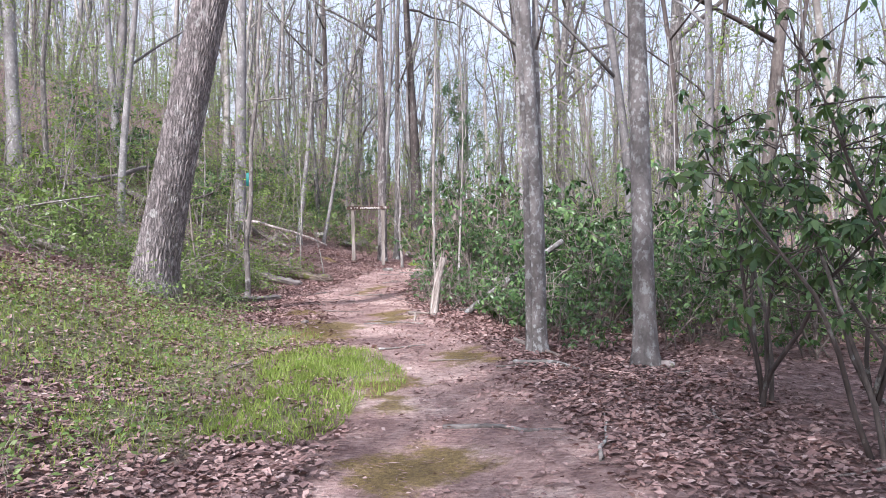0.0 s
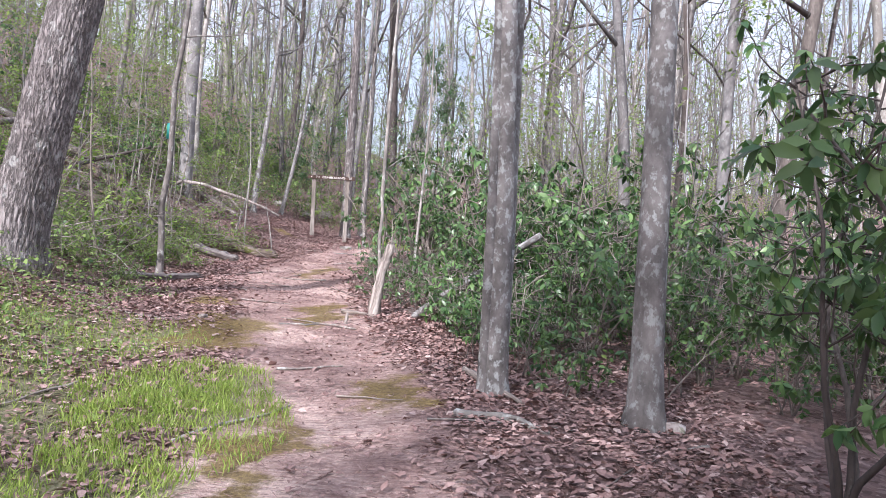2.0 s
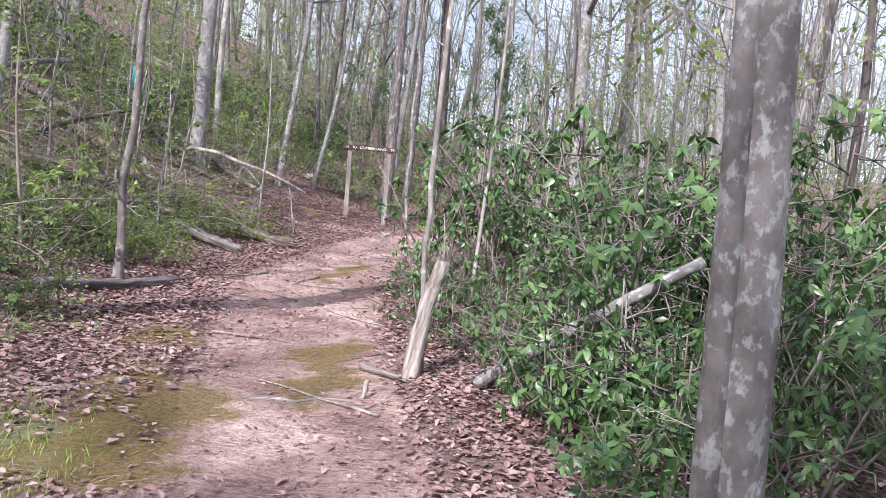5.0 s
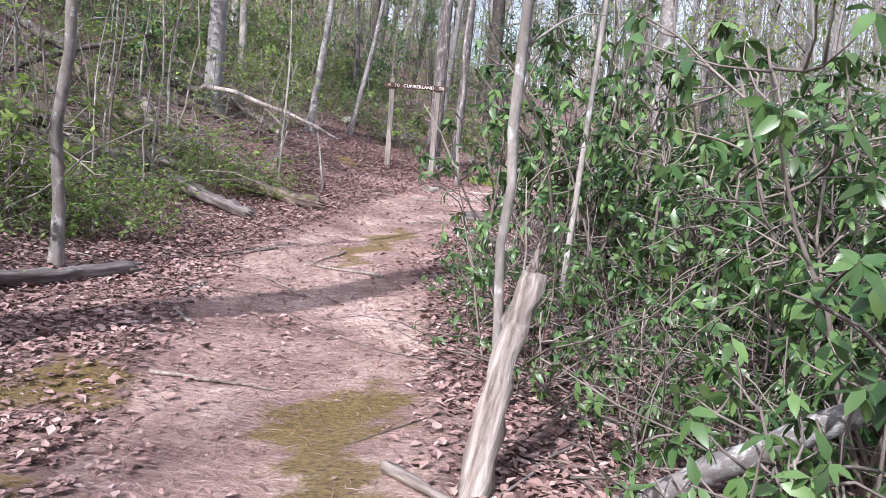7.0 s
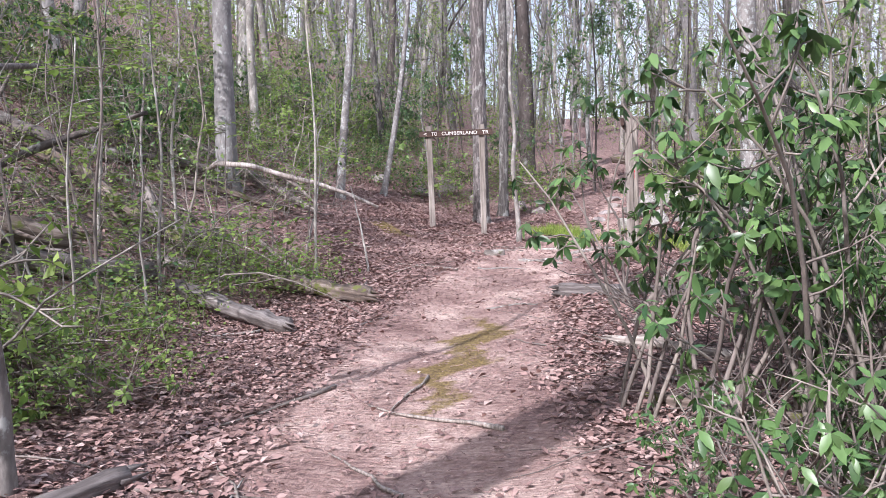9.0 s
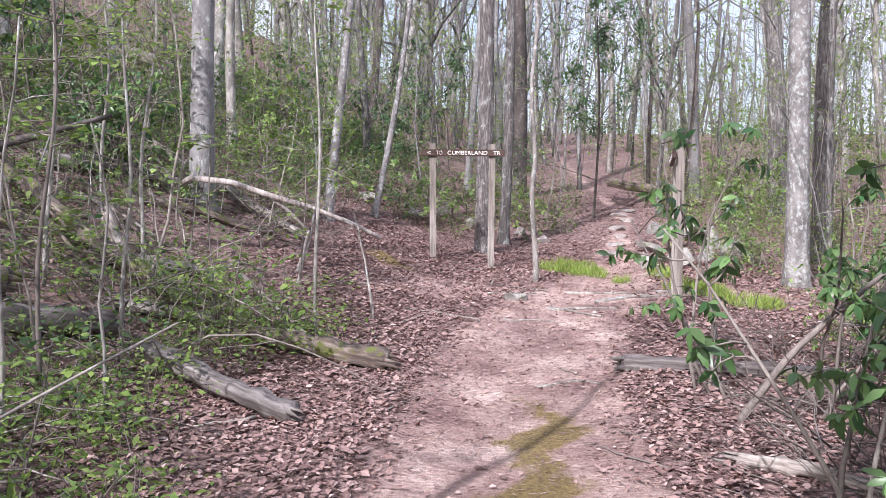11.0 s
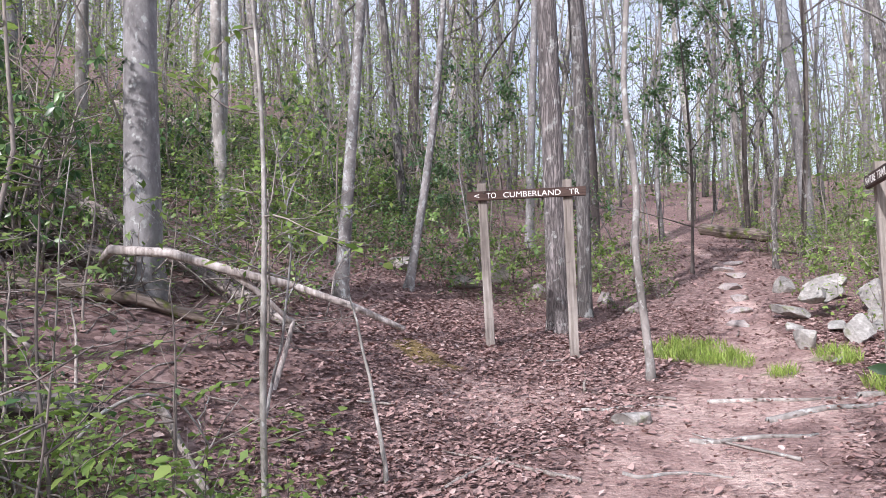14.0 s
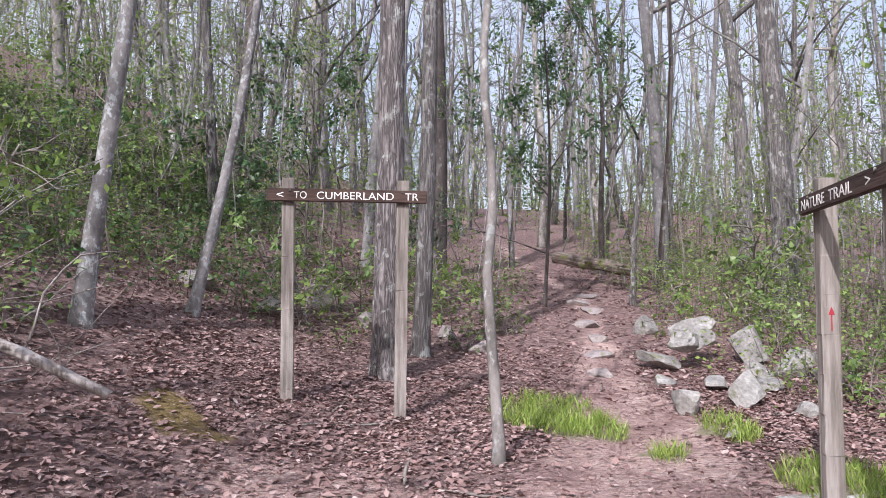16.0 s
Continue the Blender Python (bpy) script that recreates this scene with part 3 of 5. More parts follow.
def ridged_trunk(line, rad, tall=5.5, ridges=40, depth=.017, sides=150, rows=300):
    """A trunk whose lower length has interlaced bark ridges cut into it; the upper part is plainer."""
    length = line[:, 2]
    zz = np.concatenate([np.linspace(length[0], tall, rows), np.linspace(tall + .3, length[-1], 14)])
    p = np.stack([np.interp(zz, length, line[:, i]) for i in range(3)], -1)
    r = np.interp(zz, length, rad)
    a = np.linspace(0, 2 * np.pi, sides, endpoint=False)
    A, Z = np.meshgrid(a, zz)
    warp = .8 * np.sin(4.1 * Z + 3 * np.sin(2 * A) + 1.7 * np.sin(1.3 * Z)) + .55 * np.sin(10.3 * Z + 7 * A) + .55 * np.sin(21 * Z - 11 * A + 2 * np.sin(7 * Z))
    u = A * ridges / 2 + warp
    groove = np.abs(np.sin(u)) ** .55
    cross = np.abs(np.sin(Z * 19 + 2.5 * np.sin(A * 13 + Z * 3) + 2.6 * np.floor(u / np.pi)))
    cross = np.clip(cross * 2.6, .25, 1)
    g = np.random.default_rng(40)
    swell = 1 + .03 * np.sin(3 * A + Z) + .02 * np.sin(2 * A - 1.7 * Z)
    R = r[:, None] * swell + depth * (groove * cross - .6) * np.clip(r[:, None] / .2, .3, 1) + g.normal(0, .0012, A.shape)
    ring = np.stack([p[:, 0:1] + R * np.cos(A), p[:, 1:2] + R * np.sin(A), p[:, 2:3] + 0 * A], -1)
    k = len(zz)
    i, j = np.arange(k - 1)[:, None] * sides, np.arange(sides)[None]
    n = (j + 1) % sides
    return Shape().add(ring.reshape(-1, 3), np.stack([i + j, i + n, i + sides + n, i + sides + j], -1).reshape(-1, 4))


G = np.random.default_rng(21)
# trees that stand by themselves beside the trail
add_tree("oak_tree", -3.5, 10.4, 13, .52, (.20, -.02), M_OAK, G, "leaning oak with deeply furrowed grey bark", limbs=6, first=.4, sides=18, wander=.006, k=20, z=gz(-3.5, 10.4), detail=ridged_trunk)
add_tree("maple_tree", 1.77, 7.65, 11, .19, (-.005, .01), M_BIRCH, G, "slender grey-barked maple with a curved root foot", limbs=5, first=.4, sides=14, wander=.004, flare=.5)


def birch_clump():
    x, y = .90, 7.98
    t = root("birch_tree", x, y, gz(x, y), "twin-stemmed tree with pale lichen-spotted bark", "tree")
    spots, ways = [], []
    for bx, by, d, lx, ly, h in ((0.0, 0.0, .165, -.012, .01, 10.0), (-.04, -.035, .076, -.024, .012, 9.0), (.03, .09, .085, .02, .03, 7.5)):
        zz = np.concatenate([[-.2, 0, .1], np.linspace(.35, h, 13)])
        line = np.stack([bx * 1.0 + lx * zz + .02 * np.sin(zz * 1.3 + bx * 30), by + ly * zz + .02 * np.cos(zz * 1.1), zz], -1)
        rad = d / 2 * (1 - np.clip(zz, 0, h) / h * .75) * (1 + .35 * np.exp(-np.clip(zz, 0, 9) / .12))
        part("trunk", Shape().add(*tube(line, rad, 14, .03, seed=int(d * 1000))), M_BIRCH, t)
        for i in range(3):
            j = 7 + 2 * i
            a = G.uniform(0, 6.28)
            s, p, w = limb(line[j], (np.cos(a), np.sin(a), .9), 1.8, rad[j] * .5, G, 5, leaf_n=50)
            part("limb", s, M_BIRCH, t)
            spots += p
            ways += w
    n = len(spots)
    part("crown", Shape().add(*leaves(np.array(spots), np.array(ways), G.normal(0, 1, (n, 3)), .05, .028, .2, .25, False)), M_SPRING, t)


birch_clump()
add_tree("sapling", -3.1, 13.25, 7.5, .085, (.012, .01), M_PALE, G, "thin lichen-pale young tree with a teal blaze", limbs=5, first=.4, limb_len=.05, leaf_n=120, wander=.012, sides=10, wave=.018, k=18)
add_tree("sapling", .2, 12.8, 5.5, .038, (0, 0), M_PALE, G, "thin straight pale sapling in the thicket", limbs=4, first=.4, leaf_n=80, sides=8)
add_tree("tree", -5.37, 21.0, 15, .31, (0, 0), M_GREY, G, "tall straight grey-barked tree on the slope", limbs=6, first=.35, sides=14, wander=.003)
add_tree("tree", -2.02, 24.05, 15, .27, (-.012, .02), M_RIDGED, G, "tall straight rough-barked tree behind the trail sign", limbs=6, first=.4, sides=16, wander=.004)
add_tree("tree", -1.72, 25.3, 14, .19, (.06, .02), M_BARK, G, "leaning grey-brown tree behind the trail sign", limbs=6, first=.35, sides=12)
add_tree("tree", -4.25, 22.9, 9, .145, (.055, .02), M_BIRCH, G, "slim lichen-mottled tree leaning over the leaf litter", limbs=5, first=.4, sides=12, wander=.008)
add_tree("tree", -3.8, 24.2, 8, .11, (.15, .05), M_BIRCH, G, "thin leaning tree with pale lichen", limbs=5, first=.45, sides=10, wander=.012)
add_tree("sapling", -1.27, 21.63, 7, .07, (-.005, .02), M_PALE, G, "crooked pale sapling beside the trail junction", limbs=6, first=.5, leaf_n=160, sides=10, wander=.008, wave=.028, k=22)
add_tree("hemlock", .2, 28.9, 5.6, .06, (0, 0), M_DARK, G, "young soft green hemlock beside the rising trail", limbs=12, first=.12, leaf_n=6000, leaf_size=.07, leaf_m=M_PINE, twigs=9, limb_len=.3)
add_tree("hemlock", -3.2, 27.2, 3.0, .05, (0, 0), M_DARK, G, "small dark green hemlock on the slope", limbs=8, first=.1, leaf_n=1800, leaf_size=.07, leaf_m=M_PINE, twigs=9, limb_len=.3)
add_tree("tree", -1.43, 31.6, 16, .42, (.012, 0), M_DARK, G, "large dark forked tree among thinner trunks", limbs=7, first=.55, sides=12)
add_tree("tree", -5.3, 32, 15, .24, (.03, 0), M_DARK, G, "dark leaning trunk in the woods", limbs=6, first=.35)
for x, y, d, h, lx, m in ((-7.86, 27.8, .3, 15, .005, M_PALE), (-8.94, 25.5, .2, 13, .02, M_PALE), (-9.3, 33.6, .26, 15, 0, M_PALE), (-8.9, 16.9, .3, 14, .01, M_GREY),
                          (-9.7, 23.7, .24, 14, -.02, M_GREY), (4.3, 29.6, .42, 16, .01, M_BARK), (3.1, 32.3, .3, 16, -.01, M_GREY), (6.1, 35.4, .4, 15, -.03, M_BARK),
                          (2.05, 22.0, .3, 13, .03, M_BIRCH), (4.3, 17.5, .34, 14, .06, M_BARK), (3.3, 24.5, .32, 14, .08, M_BARK), (5.2, 14.3, .26, 12, .16, M_DARK),
                          (3.9, 12.6, .16, 12, .0, M_GREY), (6.4, 10.5, .2, 13, -.02, M_BARK), (-2.6, 30.0, .18, 13, .02, M_GREY), (-4.6, 28.0, .16, 12, -.02, M_BARK), (-6.3, 24.6, .17, 12, .03, M_PALE)):
    add_tree("tree", x, y, h, d, (lx, .01), m, G, "tall thin forest tree with sparse spring leaves", group="forest trees", limbs=6, first=.3)

# the rest of the woods, from a few kinds
KINDS = []
for i in range(12):
    m = (M_GREY, M_BARK, M_PALE, M_GREY, M_BARK, M_DARK)[i % 6]
    d = (.14, .20, .11, .25, .09, .16)[i % 6] * (1 if i < 6 else .75)
    KINDS.append((add_tree("tree", 0, 0, G.uniform(10, 15), d, (G.normal(0, .06), G.normal(0, .06)), m, G, "tall thin forest tree with sparse spring leaves", group="forest trees",
                           limbs=5, first=.3, leaf_n=560, leaf_size=.065, sides=8, k=14, twigs=10, limb_len=.4, wander=.02, wave=.03, fork=i % 2 == 0), d))
UNDER = []
for i in range(8):
    UNDER.append(add_tree("sapling", 0, 0, G.uniform(2.2, 5.5), G.uniform(.02, .045), (G.normal(0, .13), G.normal(0, .13)), (M_GREY, M_TWIG)[i % 2], G,
                          "thin understory sapling with fresh green leaves", group="understory saplings", limbs=4, first=.2, leaf_n=260, leaf_size=.065, sides=6, wander=.03, k=12, limb_len=.4, twigs=7, wave=.02))


def clear(x, y, gap):
    """Whether a place keeps off the trail and its open sides."""
    d = x - float(centre(y))
    if y < 28 and -gap < d < gap:
        return False
    return not (y < 12 and -6.5 < d < .8)


taken = [(o.location.x, o.location.y) for o in scene.objects if o.parent is None and o.type == "EMPTY" and o.location.length > .1]
g = np.random.default_rng(5)
placed = 0
for tries in range(6000):
    if placed >= 205:
        break
    y = 6 + 56 * g.random() ** 1.25
    half = 6 + .62 * (y + 3)
    x = g.uniform(-half, half) + .12 * y * g.choice([-1, .3])
    if not clear(x, y, 3.4) or any((x - a) ** 2 + (y - b) ** 2 < 1.1 for a, b in taken):
        continue
    if -6.2 < x < 1.5 and 9 < y < 27:
        continue
    if 1 < x < 4 and y < 12:
        continue
    base, d = KINDS[placed % 12]
    m = pose(x, y, gz(x, y), 0, 0, g.uniform(0, 360)) @ Matrix.Scale(g.uniform(.55, 1.25), 4)
    if placed < 12:
        base.matrix_basis = m
    else:
        copy_thing(base, m)
    taken.append((x, y))
    placed += 1
placed = 0
for tries in range(3000):
    if placed >= 210:
        break
    y = 9 + 30 * g.random()
    x = g.uniform(-14, 9)
    if not clear(x, y, 2.3) or any((x - a) ** 2 + (y - b) ** 2 < .16 for a, b in taken):
        continue
    if x > 0 and y < 16 and g.random() < .6 or -7 < x < 0 and 12 < y < 25 and g.random() < .7:
        continue
    base = UNDER[placed % 8]
    m = pose(x, y, gz(x, y), 0, 0, g.uniform(0, 360)) @ Matrix.Scale(g.uniform(.7, 1.15), 4)
    if placed < 8:
        base.matrix_basis = m
    else:
        copy_thing(base, m)
    taken.append((x, y))
    placed += 1
# a few unseen trees added behind the start of the walk to shade the foreground
for x, y, h in ((-.7, -2.2, 9), (-1.5, -2.6, 9), (.1, -1.6, 8), (-4.0, -6.6, 15), (-2.2, -4.2, 13), (-6.5, -7.5, 15), (-5.0, -11, 17)):
    add_tree("tree", x, y, h, .35, (.02, .02), M_BARK, G, "unseen leafy tree added for shade behind the start of the trail", group="forest trees", limbs=9, first=.45, leaf_n=2600, leaf_size=.14, twigs=10, limb_len=.6)
# more forest copies out of view behind the start, added for dappled shade
for i in range(26):
    x, y = g.uniform(-14, 12), g.uniform(-16, -1.5)
    if abs(x - .8) < 2:
        x += 4
    copy_thing(KINDS[i % 12][0], pose(x, y, gz(x, y), 0, 0, g.uniform(0, 360)))


def far_woods():
    g = np.random.default_rng(31)
    kinds = [(Shape(), M_GREY, "distant bare grey trunks and branches of the woods"), (Shape(), M_BARK, "distant brown trunks and branches of the woods"), (Shape(), M_PALE, "distant pale trunks and branches of the woods")]
    lf = []
    for n in range(620):
        y = g.uniform(34, 110)
        x = g.uniform(-1, 1) * (10 + .8 * y) - 4
        s = kinds[n % 3][0]
        z, h, r = gz(x, y), g.uniform(8, 16), g.uniform(.05, .17)
        zz = np.linspace(-.3, h, 8)
        lean, ph = g.normal(0, .07, 2), g.uniform(0, 6, 2)
        sway = .018 * h
        line = np.stack([x + lean[0] * zz + sway * np.sin(zz * .55 + ph[0]), y + lean[1] * zz + sway * np.sin(zz * .5 + ph[1]), z + zz], -1)
        s.add(*tube(line, np.linspace(r, r * .25, 8), 5))
        for b in range(13):
            f = g.uniform(.1, .97)
            a = g.uniform(0, 6.28)
            j = f * 7
            at = line[int(j)] + (line[int(j) + 1] - line[int(j)]) * (j % 1)
            steep = g.uniform(.3, 2.2)
            br = curve_line(at, (np.cos(a), np.sin(a), steep), g.uniform(1, 3.4), .3, 5, g, .05)
            s.add(*tube(br, np.linspace(r * (.5 if steep > 1.6 else .3), .006, 5), 3))
            for c in range(3):
                tw = curve_line(br[g.integers(1, 4)], g.normal(0, 1, 3) + [0, 0, .6], g.uniform(.5, 1.5), .35, 3, g)
                s.add(*tube(tw, (.012, .008, .004), 3))
            lf.append(br[1:].repeat(3, 0) + g.normal(0, .4, (12, 3)))
    for s, mat, label in kinds:
        tagged(new("far_woods", s.mesh("far_woods", mat)), label, "woods", kind="stuff")
    p = np.concatenate(lf)
    s2 = Shape().add(*leaves(p, g.normal(0, 1, p.shape), g.normal(0, 1, p.shape), .12, .075, .2, .2, False))
    tagged(new("far_foliage", s2.mesh("far_foliage", M_SPRING)), "hazy young green leaves of the distant woods", "foliage", kind="stuff")


far_woods()


# ---- shrubs ----
def shrub(name, x, y, h, w, g, label, group, leaf_m, whorls=60, leaf_len=.085, stems=6, bare=.35, singles=0, stem_m=None, tilt=(0, 0), hang=.35, fine=True):
    t = root(name, x, y, gz(x, y), label, "shrub", group)
    tips = []
    for i in range(stems):
        a = g.uniform(0, 6.28)
        line = curve_line((g.normal(0, .07), g.normal(0, .07), -.08), (np.cos(a) * .5 * w + tilt[0], np.sin(a) * .5 * w + tilt[1], 1.1), h * g.uniform(.75, 1.1), .13, 7, g, .02)
        s = Shape().add(*tube(line, np.linspace(.0065 * h + .002, .004, 7), 6, .05))
        for b in range(max(2, whorls // stems // 3 + 1)):
            f = g.uniform(bare, 1.0) * 6
            at = line[int(min(f, 5))] + (line[int(min(f, 5)) + 1] - line[int(min(f, 5))]) * (f % 1)
            br = curve_line(at, (g.normal(0, 1), g.normal(0, 1), g.uniform(-.1, .8)), w * g.uniform(.25, .6), .25, 5, g, .03)
            s.add(*tube(br, np.linspace(.0055, .0025, 5), 4))
            tips += [(br[-1], br[-1] - br[-2])]
            for c in range(2):
                tw = curve_line(br[g.integers(1, 4)], unit(br[-1] - br[0]) + g.normal(0, .7, 3), w * g.uniform(.12, .3), .2, 4, g, .05)
                s.add(*tube(tw, np.linspace(.005, .002, 4), 3))
                tips.append((tw[-1], tw[-1] - tw[-2]))
        part("stem", s, stem_m or M_TWIG, t)
    P, D, U = [], [], []
    for at, way in tips:
        n = g.integers(4, 8)
        way = unit(way)
        e1 = unit(np.cross(way, g.normal(0, 1, 3)))
        e2 = np.cross(way, e1)
        for q in range(n):
            a = 6.28 * q / n + g.normal(0, .3)
            out = np.cos(a) * e1 + np.sin(a) * e2 + way * g.uniform(-.1, .6) + np.array([0, 0, -hang])
            P.append(at - way * g.uniform(0, .03))
            D.append(out)
            U.append(way + np.array([0, 0, .6]) + g.normal(0, .25, 3))
    P, D, U = np.array(P), np.array(D), np.array(U)
    n = len(P)
    L = leaf_len * g.uniform(.6, 1.2, n)
    if singles:
        mesh = Shape().add(*leaves(np.zeros((1, 3)), [[1, 0, 0]], [[0, 0, 1.0]], 1.0, .4, .3, .22)).mesh("leaf", leaf_m)
        for i in range(min(singles, n)):
            d, u = Vector(D[i]).normalized(), Vector(U[i])
            sd = d.cross(u).normalized()
            m = Matrix((d, -sd, d.cross(-sd))).transposed().to_4x4()
            ob = part("leaf", mesh, leaf_m, t)
            ob.matrix_basis = Matrix.Translation(P[i]) @ m @ Matrix.Scale(float(L[i]), 4)
        P, D, U, L = P[singles:], D[singles:], U[singles:], L[singles:]
    if len(P):
        fol = part("foliage", Shape().add(*leaves(P, D, U, L, L * (.4 if fine else .5), .3, .22, fine)), leaf_m, t)
        tagged(fol, kind="stuff")
    return t


g = np.random.default_rng(77)
# tall drooping evergreen bush by the start
for x, y, h, w, tl in ((2.2, 6.1, 2.4, .8, (.05, .0)), (2.35, 5.0, 2.3, .8, (.2, .1)), (3.0, 6.4, 2.5, 1.0, (-.1, -.1)), (2.85, 5.4, 2.5, 1.0, (.0, .0)), (3.6, 5.6, 2.5, 1.0, (0, 0)), (2.9, 4.3, 2.2, .9, (0, 0))):
    shrub("rhododendron", x, y, h, w, g, "tall evergreen bush with drooping glossy leaves", "evergreen bushes", M_LAUREL, 165, .085, 5, .4, 90, M_DARK, tl, .85)
# thicket to the east of the trail
TH = [shrub("laurel_shrub", 0, 0, 1.35, .95, g, "leafy green laurel shrub in the thicket", "thicket shrubs", M_LAUREL, 120, .08, 6, .2, hang=.7) for i in range(6)]
spots = []
for tries in range(4000):
    if len(spots) >= 78:
        break
    y = g.uniform(8.3, 19.5)
    d = g.uniform(.9, 6.5) if y < 14 else g.uniform(1.2, 6.0)
    x = float(centre(y)) + d
    if y < 10.6 and x < 1.1 + (10.6 - y) * .45 or y > 13 and d < 1.4 + .36 * (y - 13) or any((x - a) ** 2 + (y - b) ** 2 < .22 for a, b in spots) or (x - .86) ** 2 + (y - 7.95) ** 2 < .3:
        continue
    if (x + .1) ** 2 + (y - 10.9) ** 2 < .35:
        continue
    spots.append((x, y))
for i, (x, y) in enumerate(spots):
    edge = x - float(centre(y))
    sc = g.uniform(.6, .9) if edge < 2.2 else g.uniform(1.0, 1.35)
    if y < 10.8:
        sc = min(sc, .8)
    if y > 12.8:
        sc = min(sc, 1.0) * .85
    m = pose(x, y, gz(x, y), 0, 0, g.uniform(0, 360)) @ Matrix.Scale(sc, 4)
    if i < 6:
        TH[i].matrix_basis = m
    else:
        copy_thing(TH[i % 3 if y < 12.5 and edge < 3.2 else i % 6], m)
NEAR = [shrub("laurel_shrub", 0, 0, .85, .75, g, "low glossy-leaved laurel beside the trail", "trailside laurels", M_LAUREL, 48, .075, 4, .25, hang=.75) for i in range(3)]
for i, (x, y, sc) in enumerate(((.8, 9.0, .45), (1.2, 8.7, .52), (1.0, 9.9, .6), (1.5, 9.3, .66), (.75, 10.3, .5), (1.3, 10.1, .62), (.95, 10.45, .55), (.78, 9.9, .68), (1.1, 10.1, .85), (.6, 10.35, .55), (1.5, 9.95, .95), (1.05, 9.4, .62), (1.8, 9.7, .9), (.95, 10.2, .75), (1.25, 9.75, .6), (.6, 11.1, .6), (.25, 11.9, .62), (1.4, 8.2, .45), (2.2, 8.6, .8))):
    m = pose(x, y, gz(x, y), 0, 0, 67 * i) @ Matrix.Scale(sc * 1.55, 4)
    if i < 3:
        NEAR[i].matrix_basis = m
    else:
        copy_thing(NEAR[i % 3], m)
shrub("rhododendron", -.2, 17.15, 1.9, .6, g, "open evergreen bush with few hanging leaves", "evergreen bushes", M_LAUREL, 30, .10, 5, .35, 90, M_TWIG, (-.1, 0), .9)
shrub("rhododendron", .42, 16.9, 1.8, .6, g, "open evergreen bush with few hanging leaves", "evergreen bushes", M_LAUREL, 26, .10, 4, .45, 60, M_TWIG, (.1, -.05), .9)
# tall leggy bushes whose leaves sit high over bare crooked stems
for x, y, h, w, tl in ((-.38, 14.45, 1.75, 0.5, (.25, .1)), (-.05, 14.3, 2.02, 0.55, (.1, 0)), (.3, 13.7, 2.12, 0.6, (.12, .1)), (.5, 14.6, 2.21, 0.72, (0, 0)), (.7, 13.5, 2.02, 0.65, (.05, 0)), (1.1, 14.4, 2.21, 0.72, (0, 0))):
    shrub("rhododendron", x, y, h, w, g, "leggy evergreen bush with leaves over bare crooked stems", "evergreen bushes", M_LAUREL, 85, .085, 6, .42, 40, M_TWIG, tl, .8)
shrub("rhododendron", .5, 14.95, 1.5, .4, g, "evergreen bush with drooping leaves beside the trail", "evergreen bushes", M_LAUREL, 44, .10, 5, .35, 90, M_TWIG, (.15, 0), .6)
for i in range(12):
    y = g.uniform(20, 31)
    x = float(centre(y)) - g.uniform(5, 13)
    copy_thing(TH[i % 6], pose(x, y, gz(x, y), 0, 0, g.uniform(0, 360)) @ Matrix.Scale(g.uniform(.8, 1.7), 4))
for i, (x, y, sc) in enumerate(((1.25, 11.7, 1.35), (1.9, 12.5, 1.5), (.95, 13.1, 1.25), (2.3, 11.3, 1.4), (.5, 13.6, 1.05), (2.7, 13.4, 1.6), (1.6, 14.2, 1.4))):
    copy_thing(TH[i % 4], pose(x, y, gz(x, y), 0, 0, 41 * i) @ Matrix.Scale(sc * .88, 4))
# low growth on the slope to the west
LOW = [shrub("low_shrub", 0, 0, .6, .7, g, "low green undergrowth with small leaves", "slope undergrowth", (M_SHRUB, M_SPRING, M_SHRUB)[i % 3], 45, .055, 3, .15, fine=False) for i in range(6)]
n = 0
for tries in range(4000):
    if n >= 150:
        break
    y = g.uniform(9, 33)
    x = float(centre(y)) - 2.0 - 8 * g.random() ** 1.3
    if (x + 3.5) ** 2 + (y - 10.4) ** 2 < .4 or (y > 18 and x > -4.6) or (y > 19.5 and x > -3.9 - (y < 27)) or (y < 11 and x > -3.4) or (14.5 < y < 20.5 and x > -5.8):
        continue
    m = pose(x, y, gz(x, y), 0, 0, g.uniform(0, 360)) @ Matrix.Scale(g.uniform(.6, 1.5), 4)
    if n < 6:
        LOW[n].matrix_basis = m
    else:
        copy_thing(LOW[n % 6], m)
    n += 1
for i in range(52):
    y = g.uniform(11.2, 18.2)
    x = float(centre(y)) - 1.75 - 3.2 * g.random()
    if (x + 3.1) ** 2 + (y - 13.25) ** 2 < .1 or x > -2.75 or y > 14.5:
        continue
    copy_thing(LOW[i % 6], pose(x, y, gz(x, y), 0, 0, g.uniform(0, 360)) @ Matrix.Scale(g.uniform(.4, .85), 4))
for x, y, sc in ((1.6, 26.5, 1.6), (2.3, 25.6, 1.8), (2.6, 27, 2.0), (3.3, 24.8, 1.8), (1.9, 28.5, 1.9), (3.2, 28.2, 2.2), (1.9, 23.6, 1.1), (2.4, 21.0, 1.6), (1.7, 19.2, 1.5), (1.3, 18.2, 1.3),
                 (-1.2, 25.6, 1.0), (-.7, 26.6, 1.1), (-1.6, 27.4, 1.3), (-2.9, 25.2, 1.0), (-2.6, 26.4, 1.3), (-3.4, 26.0, 1.4)):
    copy_thing(LOW[int(x * 7 + y) % 6], pose(x, y, gz(x, y), 0, 0, x * 77) @ Matrix.Scale(sc, 4))


